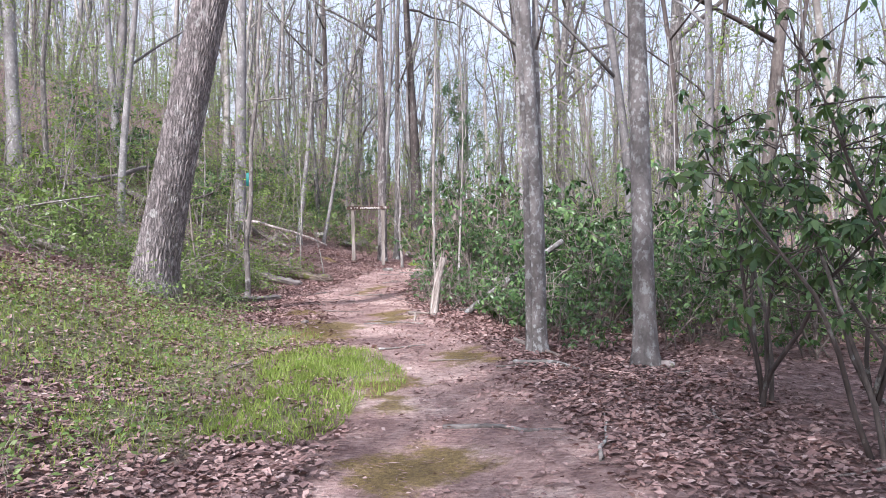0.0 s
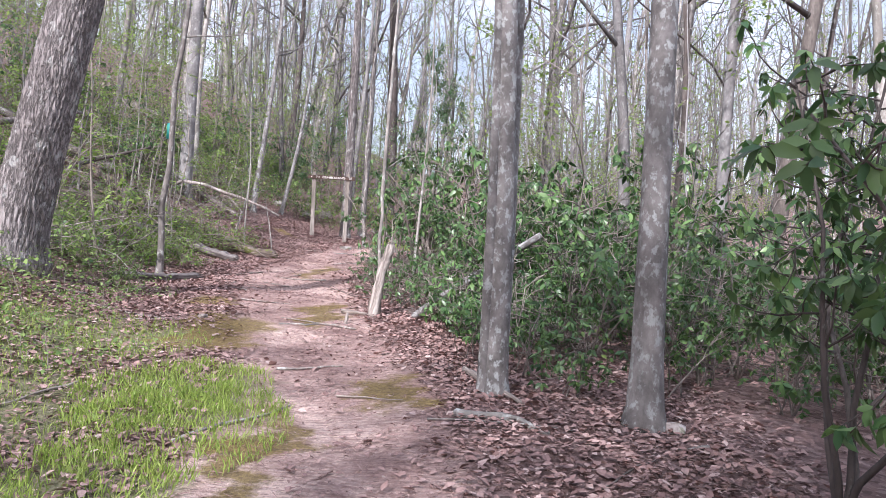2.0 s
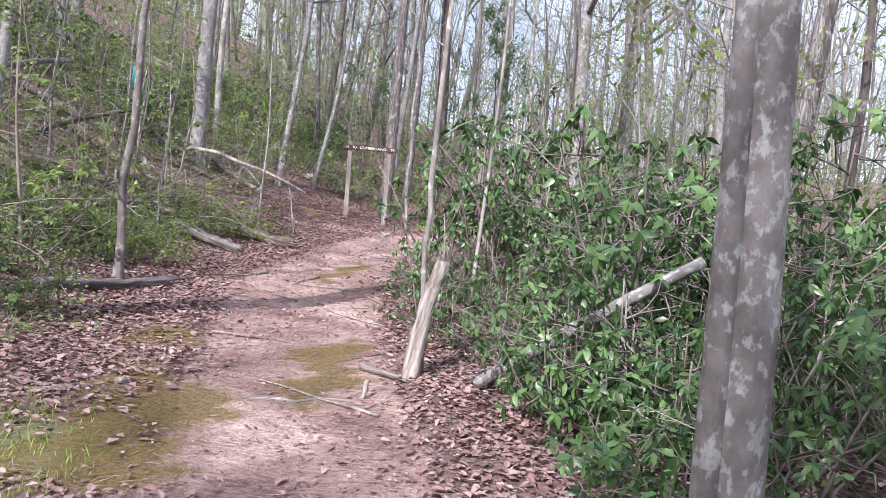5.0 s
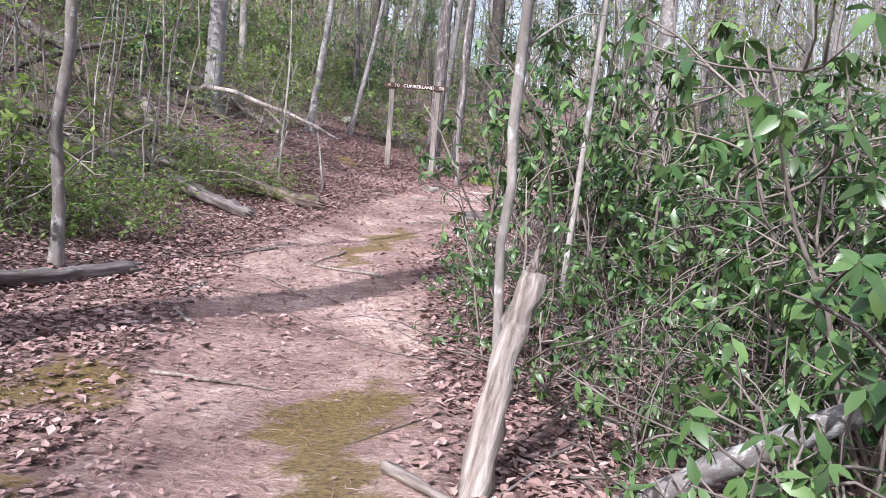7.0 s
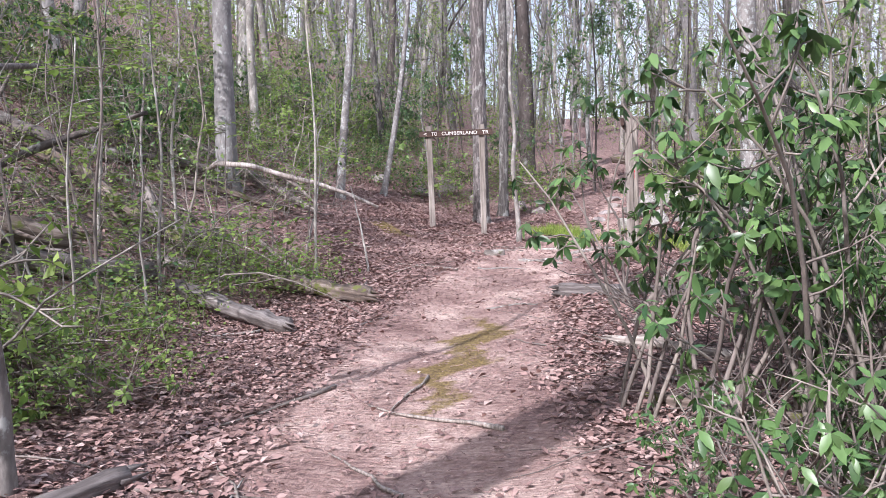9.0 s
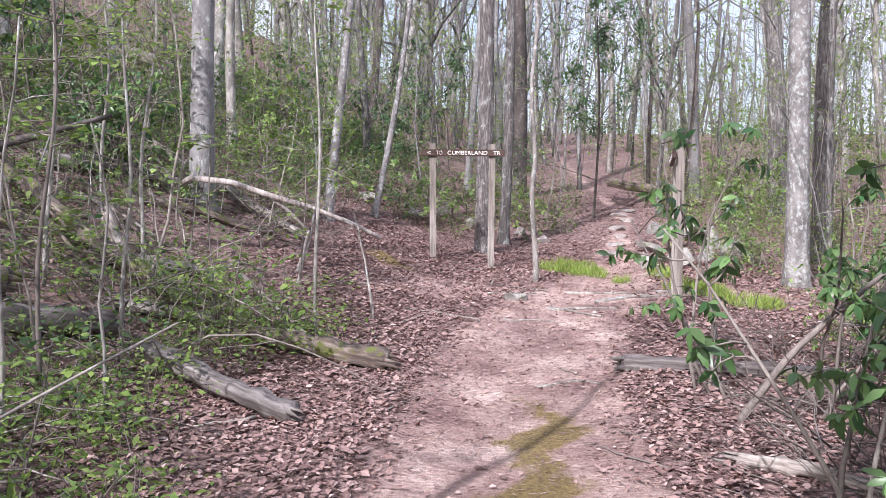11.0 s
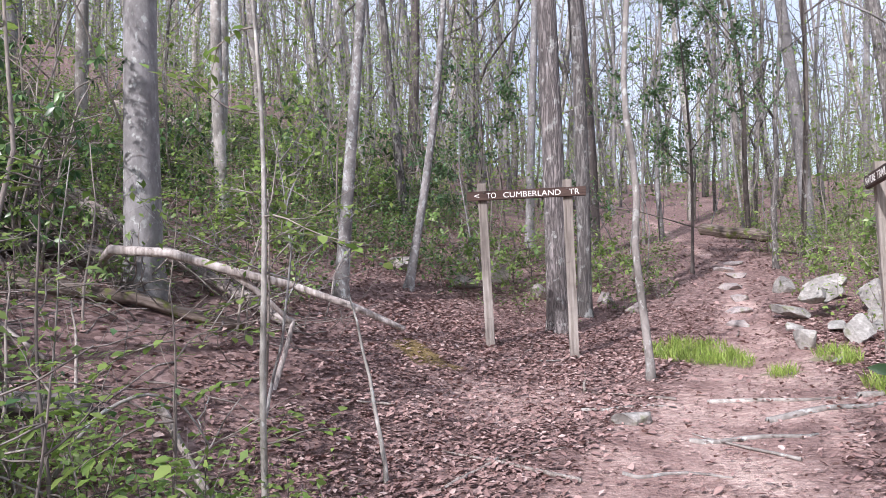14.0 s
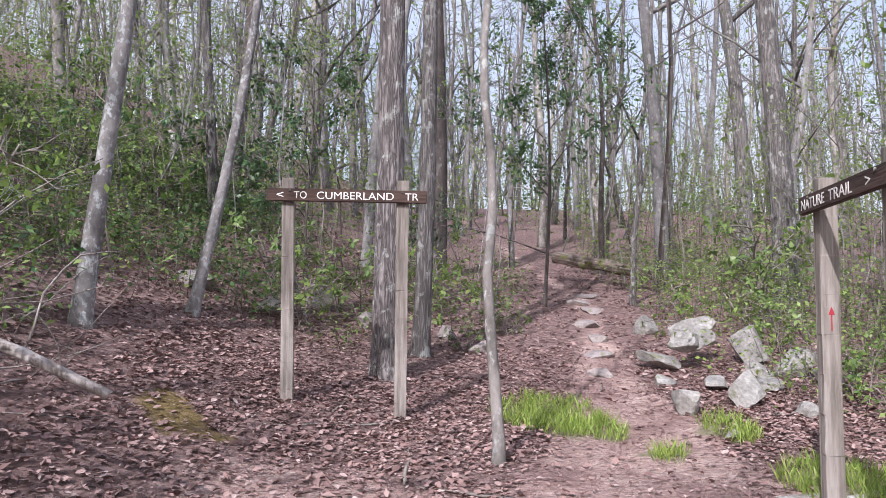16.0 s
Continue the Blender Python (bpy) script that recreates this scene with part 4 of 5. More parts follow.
# ---- sign boards ----
def slab(sx, sy, sz, bevel=.004, at=(0, 0, 0)):
    bm = bmesh.new()
    bmesh.ops.create_cube(bm, size=1, matrix=Matrix.Translation(at) @ Matrix.Diagonal((sx, sy, sz, 1)))
    bmesh.ops.bevel(bm, geom=bm.edges[:], offset=bevel, segments=2, affect="EDGES")
    return bm


def bm_part(name, bm, mat, parent, label=""):
    me = bpy.data.meshes.new(name)
    bm.to_mesh(me)
    bm.free()
    me.materials.append(mat)
    ob = new(name, me)
    ob.parent = parent
    return tagged(ob, label)


def letters(text, size, at, mat, parent, name, turn=None, label=""):
    cu = bpy.data.curves.new(name, "FONT")
    cu.body, cu.size, cu.extrude, cu.align_x, cu.align_y, cu.offset = text, size, .0015, "LEFT", "CENTER", 0.0
    tmp = bpy.data.objects.new(name, cu)
    scene.collection.objects.link(tmp)
    me = bpy.data.meshes.new_from_object(tmp.evaluated_get(bpy.context.evaluated_depsgraph_get()))
    bpy.data.objects.remove(tmp)
    xs = [v.co.x for v in me.vertices]
    wide = max(xs) - min(xs)
    me.materials.clear()
    me.materials.append(mat)
    ob = new(name, me)
    ob.parent = parent
    ob.matrix_basis = Matrix.Translation(at) @ (turn or pose(0, 0, 0, 90, 0, 0))
    return tagged(ob, label), wide


def worn_post(h, w, tilt, parent, at, g):
    """A square timber, weathered at its edges and chipped on top."""
    bm = bmesh.new()
    bmesh.ops.create_cube(bm, size=1, matrix=Matrix.Translation((0, 0, h / 2 - .15)) @ Matrix.Diagonal((w, w, h + .3, 1)))
    bmesh.ops.subdivide_edges(bm, edges=[e for e in bm.edges if abs(e.verts[0].co.z - e.verts[1].co.z) > .1], cuts=9)
    bmesh.ops.bevel(bm, geom=bm.edges[:], offset=.004, segments=1, affect="EDGES")
    for v in bm.verts:
        v.co.x += g.normal(0, .0012)
        v.co.y += g.normal(0, .0012)
        if v.co.z > h - .02:
            v.co.z += g.normal(0, .004)
    ob = bm_part("post", bm, M_POST, parent, "weathered grey square timber post")
    ob.matrix_basis = Matrix.Translation(at) @ pose(0, 0, 0, *tilt)
    return ob


def trail_sign(name, ax, ay, bx, by, board_z, length, over, words, label, g, tilts, drop):
    """A board on two posts; it runs from post a to post b, and its face looks to the right of that way."""
    ang = math.degrees(math.atan2(by - ay, bx - ax))
    z0 = gz(ax, ay)
    t = root(name, ax, ay, z0, label, "sign", rz=ang)
    gap = math.hypot(bx - ax, by - ay)
    h = board_z - z0
    worn_post(h + .125, .089, tilts[0], t, (0, 0, 0), g)
    zb = gz(bx, by) - z0
    worn_post(h + .125 - zb, .089, tilts[1], t, (gap, 0, zb), g)
    bm = slab(length, .036, .092, .005, (length / 2 - over, -.0445 - .019, h))
    board = bm_part("board", bm, M_BOARD, t, "dark brown stained board with routed white letters")
    for text, x, want in words:
        ob, wide = letters(text, .077, (x, -.0445 - .0375, h - .004), M_WHITE, board, "lettering", label="white painted letters")
        ob.matrix_basis = ob.matrix_basis @ Matrix.Diagonal((want / wide, 1, 1, 1))
    bolt = Shape().add(*tube([(0, 0, 0), (0, -.006, 0)], (.009, .008), 8))
    for x in (0, gap):
        b = part("bolt", bolt, M_DARK, board)
        b.location = (x, -.0445 - .037, h + .03)
    return t


g = np.random.default_rng(9)
sign_a = trail_sign("trail_sign", -2.69, 22.73, -1.876, 22.79, 3.53, 1.165, .165,
                    [("<", -.10, .05), ("TO", .03, .09), ("CUMBERLAND", .19, .56), ("TR", .835, .10)],
                    "brown wooden trail sign on two weathered posts", g, ((0, -.6, 0), (0, .3, 0)), 0)
sign_b = trail_sign("trail_sign", .29, 20.82, .15, 20.0, 3.26, 1.12, .15,
                    [("NATURE", -.11, .34), ("TRAIL", .29, .29), (">", .72, .05)],
                    "brown wooden trail sign with a red arrow on its post", g, ((0, 0, 0), (0, 0, 0)), 0)


def red_arrow():
    s = Shape()
    z = 0.86
    v = np.array([(-.004, 0, z - .07), (.004, 0, z - .07), (.004, 0, z + .04), (-.004, 0, z + .04), (-.02, 0, z + .035), (.02, 0, z + .035), (.002, 0, z + .085), (-.002, 0, z + .085)])
    s.add(v, [[0, 1, 2, 3], [4, 5, 6, 7]])
    ob = part("arrow", s, M_RED, sign_b, "red painted arrow")
    ob.matrix_basis = Matrix.Translation((.0475, .0, .30)) @ pose(0, 0, 0, 0, 0, 90) @ Matrix.Diagonal((.75, 1, .75, 1))
    return ob


red_arrow()


# ---- dead wood ----
def log(name, pts, r0, r1, mat, label, category="log", sides=12, stubs=(), rough=.07, seed=1, k=16):
    g = np.random.default_rng(seed)
    pts = np.asarray(pts, float)
    base = pts[0]
    u = np.linspace(0, 1, k)
    line = np.stack([np.interp(u, np.linspace(0, 1, len(pts)), pts[:, i]) for i in range(3)], -1) - base
    line[1:-1] += g.normal(0, r0 * .12, (k - 2, 3))
    t = root(name, *base, label, category)
    turn = Vector((0, 0, 1)).rotation_difference(Vector(line[-1])).to_matrix()
    back = np.array(turn)
    t.matrix_basis = Matrix.Translation(base) @ turn.to_4x4()
    rad = np.linspace(r0, r1, k) * (1 + g.normal(0, .07, k))
    part("trunk", Shape().add(*tube(line @ back, rad, sides, rough, seed=seed, ridge=.13)), mat, t)
    if r1 > .03 and name != "stump":
        # torn ends: long splinters standing off both broken faces
        axis = unit((line[-1] - line[0]) @ back)
        for end, way, r in (((line @ back)[0], -axis, r0), ((line @ back)[-1], axis, r1)):
            for q in range(5):
                a = 6.28 * q / 5 + g.normal(0, .3)
                at = end - way * .06 + np.array([np.cos(a), np.sin(a), 0]) * r * g.uniform(.4, .8)
                part("splinter", Shape().add(*tube([at, at + way * g.uniform(.05, .10), at + way * g.uniform(.11, .2) + g.normal(0, .006, 3)], (r * .36, r * .26, r * .05), 5, .2, seed=seed + q)), mat, t)
    for f, way, length, r in stubs:
        at = line[int(f * (k - 1))]
        br = curve_line(at, way, length, .12, 6, g) @ back
        part("branch", Shape().add(*tube(br, np.linspace(r, r * .4, 6), 7, .05, seed=seed + 3)), mat, t)
    return t


def on(x, y, up=0.0):
    return (x, y, gz(x, y) + up)


log("stump", [on(-.12, 10.86, -.1), on(-.07, 10.98, .38), (.02, 11.12, 1.58)], .055, .04, M_DEAD, "splintered pale broken stump leaning by the trail", "stump", 12,
    [(.93, (.25, .1, 1), .14, .02), (.93, (-.15, 0, 1), .08, .022), (.93, (.05, -.2, 1), .10, .018)], .13, 4, 14)
log("wood_piece", [on(-.42, 10.95, .03), on(-.16, 10.72, .04)], .022, .014, M_DEAD, "splintered piece of pale wood by the stump", "wood piece", 8, (), .15, 31, 8)
log("wood_piece", [on(-.33, 10.42, -.02), on(-.31, 10.44, .10)], .016, .012, M_DEAD, "short pale stub standing by the trail", "wood piece", 8, (), .15, 32, 6)
stick = root("dead_sapling", -.055, 11.09, gz(-.055, 11.09), "pale leafless dead sapling rising behind the stump", "sapling")
part("trunk", Shape().add(*tube([(0, 0, -.1), (-.03, .02, .5), (-.05, .04, .8), (-.03, .05, 1.02), (-.045, .06, 1.2), (-.02, .08, 2.2), (.03, .1, 3.6), (.06, .1, 5.0)],
                                (.02, .019, .018, .017, .02, .017, .012, .006), 9, .05)), M_PALE, stick)
for i in range(5):
    z = 1.5 + .6 * i
    part("limb", Shape().add(*tube(curve_line((-.02, .08, z), (G.normal(), G.normal(), .8), .5, .2, 5, G), np.linspace(.007, .002, 5), 4)), M_PALE, stick)

log("fallen_log", [on(-3.22, 12.15, .05), on(-2.94, 12.8, .05), on(-2.66, 13.44, .045)], .052, .046, M_OLDLOG, "grey weathered fallen log at the trail edge", seed=5, sides=16)
log("fallen_log", [on(-4.5, 12.2, .05), on(-3.5, 12.25, .05)], .05, .045, M_ROT, "thin dark rotting log among dead leaves", seed=6)
log("fallen_log", [on(.3, 10.8, .02), (.85, 10.62, 1.3), (1.47, 10.4, 1.73)], .038, .03, M_BIRCH, "pale lichen-covered fallen log lying in the thicket", seed=7)
log("fallen_log", [on(-4.05, 16.75, .16), on(-3.5, 16.5, .12), on(-2.9, 16.25, .06)], .065, .055, M_OLDLOG, "brown decaying log sloping to the trail", seed=8)
log("fallen_log", [on(-3.7, 17.8, .08), on(-3.1, 17.68, .09), on(-2.53, 17.55, .07)], .075, .085, M_ROT, "broken rotten log end beside the trail", seed=9)
log("fallen_log", [on(-6.6, 15.3, .25), on(-5.7, 16.0, .30), on(-4.95, 16.6, .36)], .11, .10, M_ROT, "splintered thick fallen trunk with pale torn wood", seed=10, stubs=[(.7, (1, .3, .1), .6, .03)])
log("fallen_log", [on(-6.9, 15.2, .3), on(-5.2, 15.4, .25), on(-4.2, 15.0, .1)], .12, .06, M_ROT, "mossy dark fallen trunk on the slope", seed=11)
log("fallen_log", [on(-7.5, 19.5, .2), on(-6.0, 18.8, .18), on(-4.6, 18.2, .1)], .11, .07, M_ROT, "dark fallen trunk across the slope", seed=12)
log("fallen_log", [on(-6.8, 22.0, .25), on(-5.3, 21.6, .14), on(-4.2, 21.3, .07)], .07, .04, M_DEAD, "grey fallen branch lying on leaves", seed=13)
log("fallen_log", [on(-11, 20.0, .3), on(-9, 19.4, .5), on(-6.6, 19.0, .45)], .10, .06, M_DARK, "dark dead trunk lying high on the slope", seed=14, stubs=[(.8, (.3, .2, 1), .9, .03)])
log("fallen_log", [on(-10, 28.2, .2), on(-7.0, 29.0, .2), on(-5.2, 29.6, .1)], .14, .1, M_DEAD, "pale fallen trunk on the hillside", seed=15)
log("fallen_log", [on(.9, 32, .5), on(2.0, 30.9, .35), on(2.8, 30.2, .15)], .1, .08, M_ROT, "dark fallen log above the trail", seed=16)
log("fallen_log", [on(.45, 17.6, .05), on(1.3, 17.2, .06), on(2.4, 16.9, .05)], .07, .05, M_ROT, "old rotting log at the trail edge", seed=17)
log("fallen_log", [on(-.25, 14.6, .03), on(.5, 14.3, .05), on(1.3, 14.2, .04)], .05, .04, M_ROT, "thin rotting log half in dead leaves", seed=18)
log("fallen_log", [on(-5.7, 10.3, .05), on(-4.7, 10.8, .05)], .06, .05, M_DEAD, "pale old log lying in the undergrowth", seed=19)


log("fallen_log", [on(-5.6, 14.3, .15), on(-4.6, 14.6, .2), on(-3.7, 14.5, .1)], .06, .04, M_ROT, "dark rotting branch in the brush", seed=23, stubs=[(.5, (.1, .3, 1), .4, .02)])


def surface_root(x, y, a, L, r, seed):
    g = np.random.default_rng(seed)
    u = np.linspace(0, 1, 9)
    px = np.cos(a) * u * L + .05 * np.sin(u * 7 + seed)
    py = np.sin(a) * u * L + .04 * np.sin(u * 9 + seed)
    pz = ground_z(x + px, y + py) - gz(x, y) + r * .3 * np.sin(u * np.pi)
    t = root("tree_root", x, y, gz(x, y), "pale bare root crossing the trodden earth", "root", "surface roots")
    part("stem", Shape().add(*tube(np.stack([px, py, pz], -1), r * (1.1 - .6 * u), 7, .1, seed=seed)), M_PALE, t)


for i, (x, y, a, L, r) in enumerate(((-1.2, 20.0, .1, .8, .02), (-.6, 20.5, .25, .9, .028), (-.9, 21.0, -.1, 1.0, .02), (.1, 21.0, .2, .9, .03), (-1.9, 20.6, .3, .7, .016), (-1.7, 19.3, .15, .6, .014),
                                         (-1.4, 17.3, .1, .5, .012), (.7, 7.5, -.6, .6, .03), (.15, 5.7, -.35, .7, .018), (-.9, 10.2, .3, .5, .012))):
    surface_root(x, y, a, L, r, 60 + i)


def forked_branch():
    """A long bleached branch propped on the slope, its side branch standing on the ground."""
    t = root("fallen_branch", -6.0, 20.2, gz(-6, 20.2), "bleached forked branch propped over the slope", "branch")
    o = np.array([-6.0, 20.2, gz(-6, 20.2)])
    def rel(*p):
        return [np.array(q) - o for q in p]
    main = rel((-5.6, 20.95, gz(-5.6, 20.95) - .03), (-5.42, 20.5, 2.96), (-5.21, 20.28, 3.02), (-4.75, 20.28, 2.97), (-4.26, 20.29, 2.81), (-3.85, 20.33, 2.70), (-3.4, 20.31, 2.53), (-3.04, 20.32, 2.36))
    part("trunk", Shape().add(*tube(main, (.034, .036, .037, .035, .032, .028, .025, .02), 10, .09, seed=3)), M_BLEACH, t)
    side = rel((-4.28, 20.3, 2.81), (-4.15, 20.36, 2.69), (-4.03, 20.43, 2.56), (-3.91, 20.5, 2.41))
    part("branch", Shape().add(*tube(side, (.027, .024, .02, .018), 9, .08, seed=4)), M_BLEACH, t)
    prop = rel((-3.91, 20.5, 2.43), (-3.93, 20.36, 2.2), (-3.96, 20.2, 1.98), (-3.94, 20.02, 1.62))
    part("branch", Shape().add(*tube(prop, (.018, .02, .024, .03), 9, .08, seed=5)), M_BLEACH, t)


forked_branch()


def bent_stick(x, y, h, way, seed, mat=None, arch=0.0, r=.012, label="thin bare stick standing among the leaves"):
    g = np.random.default_rng(seed)
    t = root("stick", x, y, gz(x, y), label, "stick", "loose sticks")
    line = curve_line((0, 0, -.08), way, h, .12, 8, g, -arch)
    part("stem", Shape().add(*tube(line, np.linspace(r, r * .35, 8), 6, .05, seed=seed)), mat or M_PALE, t)


def drooped_sapling():
    t = root("dead_sapling", -6.5, 10.7, gz(-6.5, 10.7), "thin dead sapling bowed over the slope", "sapling")
    z = gz(-6.5, 10.7)
    line = [(0, 0, -.1), (.15, 0, .5), (.6, 0, 2.22 - z), (1.2, -.03, 2.3 - z), (1.8, -.05, 2.38 - z), (2.35, -.1, 2.43 - z)]
    part("trunk", Shape().add(*tube(line, (.022, .021, .019, .016, .012, .007), 8, .06)), M_PALE, t)
    for i in range(4):
        part("limb", Shape().add(*tube(curve_line(line[2 + i % 3], (G.normal(), G.normal(), -.6), .6, .25, 6, G), np.linspace(.008, .002, 6), 4)), M_PALE, t)


drooped_sapling()
bent_stick(-2.92, 19.15, 1.15, (-.08, 0, 1), 1, r=.016)
bent_stick(-4.9, 17.3, 1.4, (1, .3, 1.2), 2, arch=.28)
bent_stick(-4.5, 15.6, 2.0, (-.35, .1, 1), 3)
bent_stick(-4.05, 15.2, 2.2, (.12, .1, 1), 4)
bent_stick(-3.85, 15.9, 1.8, (.05, 0, 1), 5)
_g = np.random.default_rng(64)
for i in range(46):
    y = _g.uniform(11.5, 22)
    x = float(centre(y)) - 2.3 - 3.8 * _g.random()
    if y > 18.5 and x > -4.3:
        continue
    bent_stick(x, y, _g.uniform(.6, 2.4), (_g.normal(0, .5), _g.normal(0, .4), 1), 200 + i, (M_PALE, M_TWIG, M_DEAD)[i % 3], _g.choice([0, .06, .2]), _g.uniform(.006, .013), "thin crooked bare stick on the slope")
for i in range(16):
    y = _g.uniform(12, 20)
    x = float(centre(y)) - 2.8 - 4 * _g.random()
    a = _g.normal(0, .7)
    L = _g.uniform(.7, 1.8)
    log("fallen_branch", [on(x, y, .08), on(x + np.cos(a) * L / 2, y - np.sin(a) * L / 2, .12), on(x + np.cos(a) * L, y - np.sin(a) * L, .05)], _g.uniform(.02, .045), .014, (M_DEAD, M_ROT)[i % 2],
        "dead branch lying in the undergrowth", "branch", 8, (), .08, 300 + i, 9)
g = np.random.default_rng(15)
for i in range(70):
    y = g.uniform(3, 24)
    d = g.choice([-1, 1]) * g.uniform(.5, 3.2) if i > 12 else g.uniform(-.6, .6)
    x = float(centre(y)) + d
    a = g.uniform(0, 6.28)
    L = g.uniform(.2, 1.0)
    line = np.array([(np.cos(a) * f * L + g.normal(0, .012), np.sin(a) * f * L + g.normal(0, .012), 0) for f in np.linspace(0, 1, 6)])
    line[:, 2] = ground_z(x + line[:, 0], y + line[:, 1]) - gz(x, y) + .012
    t = root("stick", x, y, gz(x, y), "short dead stick lying on the ground", "stick", "loose sticks")
    part("stem", Shape().add(*tube(line, np.linspace(.011, .004, 6) * g.uniform(.5, 1.4), 5, .1, seed=i)), (M_DEAD, M_TWIG, M_PALE)[i % 3], t)


# deadfall and thin growth on the slope west of the trail
log("fallen_log", [on(-5.5, 16.3, .10), on(-4.95, 16.6, .12), on(-4.5, 17.1, .10)], .12, .10, M_OLDLOG, "dark hollow fallen trunk with pale torn edge", seed=41, sides=18, rough=.1,
    stubs=[(.45, (.6, .55, .12), .75, .035), (.5, (.5, .5, .3), .45, .02)])
log("fallen_log", [on(-6.9, 20.1, .12), on(-6.3, 20.7, .14), on(-5.55, 21.2, .16)], .11, .075, M_OLDLOG, "long grey fallen trunk across the slope", seed=42, sides=14, rough=.1)
log("fallen_log", [on(-6.0, 20.2, .06), on(-5.2, 20.65, .08), on(-4.5, 20.95, .05)], .06, .04, M_ROT, "dark thin fallen trunk on dead leaves", seed=43)
log("broken_trunk", [on(-4.92, 18.36, .0), on(-5.2, 18.6, .2), on(-5.45, 18.8, .36)], .055, .065, M_DEAD, "splintered bleached trunk leaning in the brush", seed=44, sides=14, rough=.1)
log("fallen_log", [on(-5.3, 18.5, .06), on(-4.95, 18.8, .07), on(-4.6, 19.05, .06)], .075, .06, M_OLDLOG, "short grey weathered log on the slope", seed=45, sides=14)
log("fallen_log", [on(-4.75, 17.75, .05), on(-4.4, 17.9, .06), on(-4.0, 18.05, .04)], .06, .05, M_DEAD, "pale broken log among dead leaves", seed=46, sides=14)
log("fallen_log", [on(-.4, 15.85, .03), on(-.1, 15.72, .04), on(.35, 15.5, .04)], .045, .04, M_DEAD, "pale thin log half in dead leaves", seed=47)
log("fallen_log", [on(-.75, 17.62, .05), on(.1, 17.7, .06), on(.95, 17.8, .05)], .07, .05, M_OLDLOG, "grey rotten log at the trail edge", seed=48, sides=14)
log("fallen_branch", [on(.74, 8.46, .03), on(.9, 8.1, .03), on(1.06, 7.72, .02)], .028, .012, M_DEAD, "pale root-like branch at the foot of the tree", "branch", 8, (), .1, 49, 9)


def arch_stick(points, r, mat, label):
    """A stick that rises from one place and bows down to another."""
    t = root("stick", *points[0], label, "stick", "loose sticks")
    p = np.array(points, float) - np.array(points[0])
    u = np.linspace(0, 1, 14)
    line = np.stack([np.interp(u, np.linspace(0, 1, len(p)), p[:, i]) for i in range(3)], -1)
    line[1:-1] = (line[:-2] + 2 * line[1:-1] + line[2:]) / 4
    part("stem", Shape().add(*tube(line, np.linspace(r, r * .4, 14), 6, .06, seed=3)), mat, t)


arch_stick([on(-4.4, 18.42, -.03), on(-4.25, 18.55, .3), on(-4.1, 18.75, .4), on(-3.98, 18.95, .32), on(-3.88, 19.13, -.01)], .013, M_PALE, "bowed pale stick over dead leaves")
arch_stick([on(-.2, 16.62, -.05), on(.12, 16.65, .42), on(.5, 16.6, .85), on(1.0, 16.6, 1.3)], .028, M_TWIG, "brown leaning stem beside the trail")
arch_stick([on(-8.2, 15.6, -.05), on(-7.5, 16.4, .7), on(-6.93, 17.13, 1.05), on(-6.95, 18.4, 1.25), on(-7.1, 19.4, 1.2)], .085, M_OLDLOG, "dark broken trunk hung up over the slope")
arch_stick([on(-7.1, 18.0, -.05), on(-6.4, 18.35, .55), on(-5.85, 18.65, .95), on(-5.41, 18.88, 1.27)], .06, M_DARK, "mossy dark broken limb rising from the brush")


def sprayed_sapling(x, y, h, g, label="slender sapling with level sprays of young leaves", lean=(0, 0), mat=None, twigs=8):
    """A thin crooked stem with level side twigs that carry flat, two-ranked leaves."""
    t = root("sapling", x, y, gz(x, y) if (x or y) else 0, label, "sapling", "sprayed saplings")
    zz = np.linspace(-.08, h, 14)
    ph = g.uniform(0, 6, 2)
    line = np.stack([lean[0] * zz + .035 * np.sin(zz * 2.3 + ph[0]) * np.clip(zz, 0, 1), lean[1] * zz + .035 * np.sin(zz * 2.9 + ph[1]) * np.clip(zz, 0, 1), zz], -1)
    part("trunk", Shape().add(*tube(line, np.linspace(.006 + .0035 * h, .003, 14), 7, .05, seed=int(h * 1000))), mat or M_PALE, t)
    P, D = [], []
    for i in range(twigs):
        f = g.uniform(.12, 1.0)
        j = f * 12.9
        at = line[int(j)] + (line[int(j) + 1] - line[int(j)]) * (j % 1)
        a = g.uniform(0, 6.28)
        length = g.uniform(.25, .6) * (1.25 - .5 * f)
        tw = curve_line(at, (np.cos(a), np.sin(a), g.uniform(0, .45)), length, .14, 7, g, -.03)
        s = Shape().add(*tube(tw, np.linspace(.0055, .0018, 7), 4))
        for c in range(2):
            q = curve_line(tw[g.integers(2, 5)], unit(tw[-1] - tw[0]) + g.normal(0, .5, 3) * (1, 1, .3), length * .5, .15, 5, g, -.02)
            s.add(*tube(q, np.linspace(.003, .0014, 5), 3))
            for m in range(4):
                P.append(q[m + 1] + g.normal(0, .008, 3))
                D.append(np.cross(unit(q[-1] - q[0]), (0, 0, 1)) * g.choice([-1, 1]) + unit(q[-1] - q[0]) * .6)
        part("twig", s, M_TWIG, t)
        for m in range(7):
            P.append(tw[1 + m * 5 // 6] + g.normal(0, .01, 3))
            D.append(np.cross(unit(tw[-1] - tw[0]), (0, 0, 1)) * (-1) ** m + unit(tw[-1] - tw[0]) * .7)
    P, D = np.array(P), np.array(D)
    L = g.uniform(.045, .085, len(P))
    part("crown", Shape().add(*leaves(P, D + g.normal(0, .2, D.shape), g.normal(0, .22, D.shape) + (0, 0, 1), L, L * .62, .15, .22)), M_SPRING, t, "fresh light green young leaves")
    return t


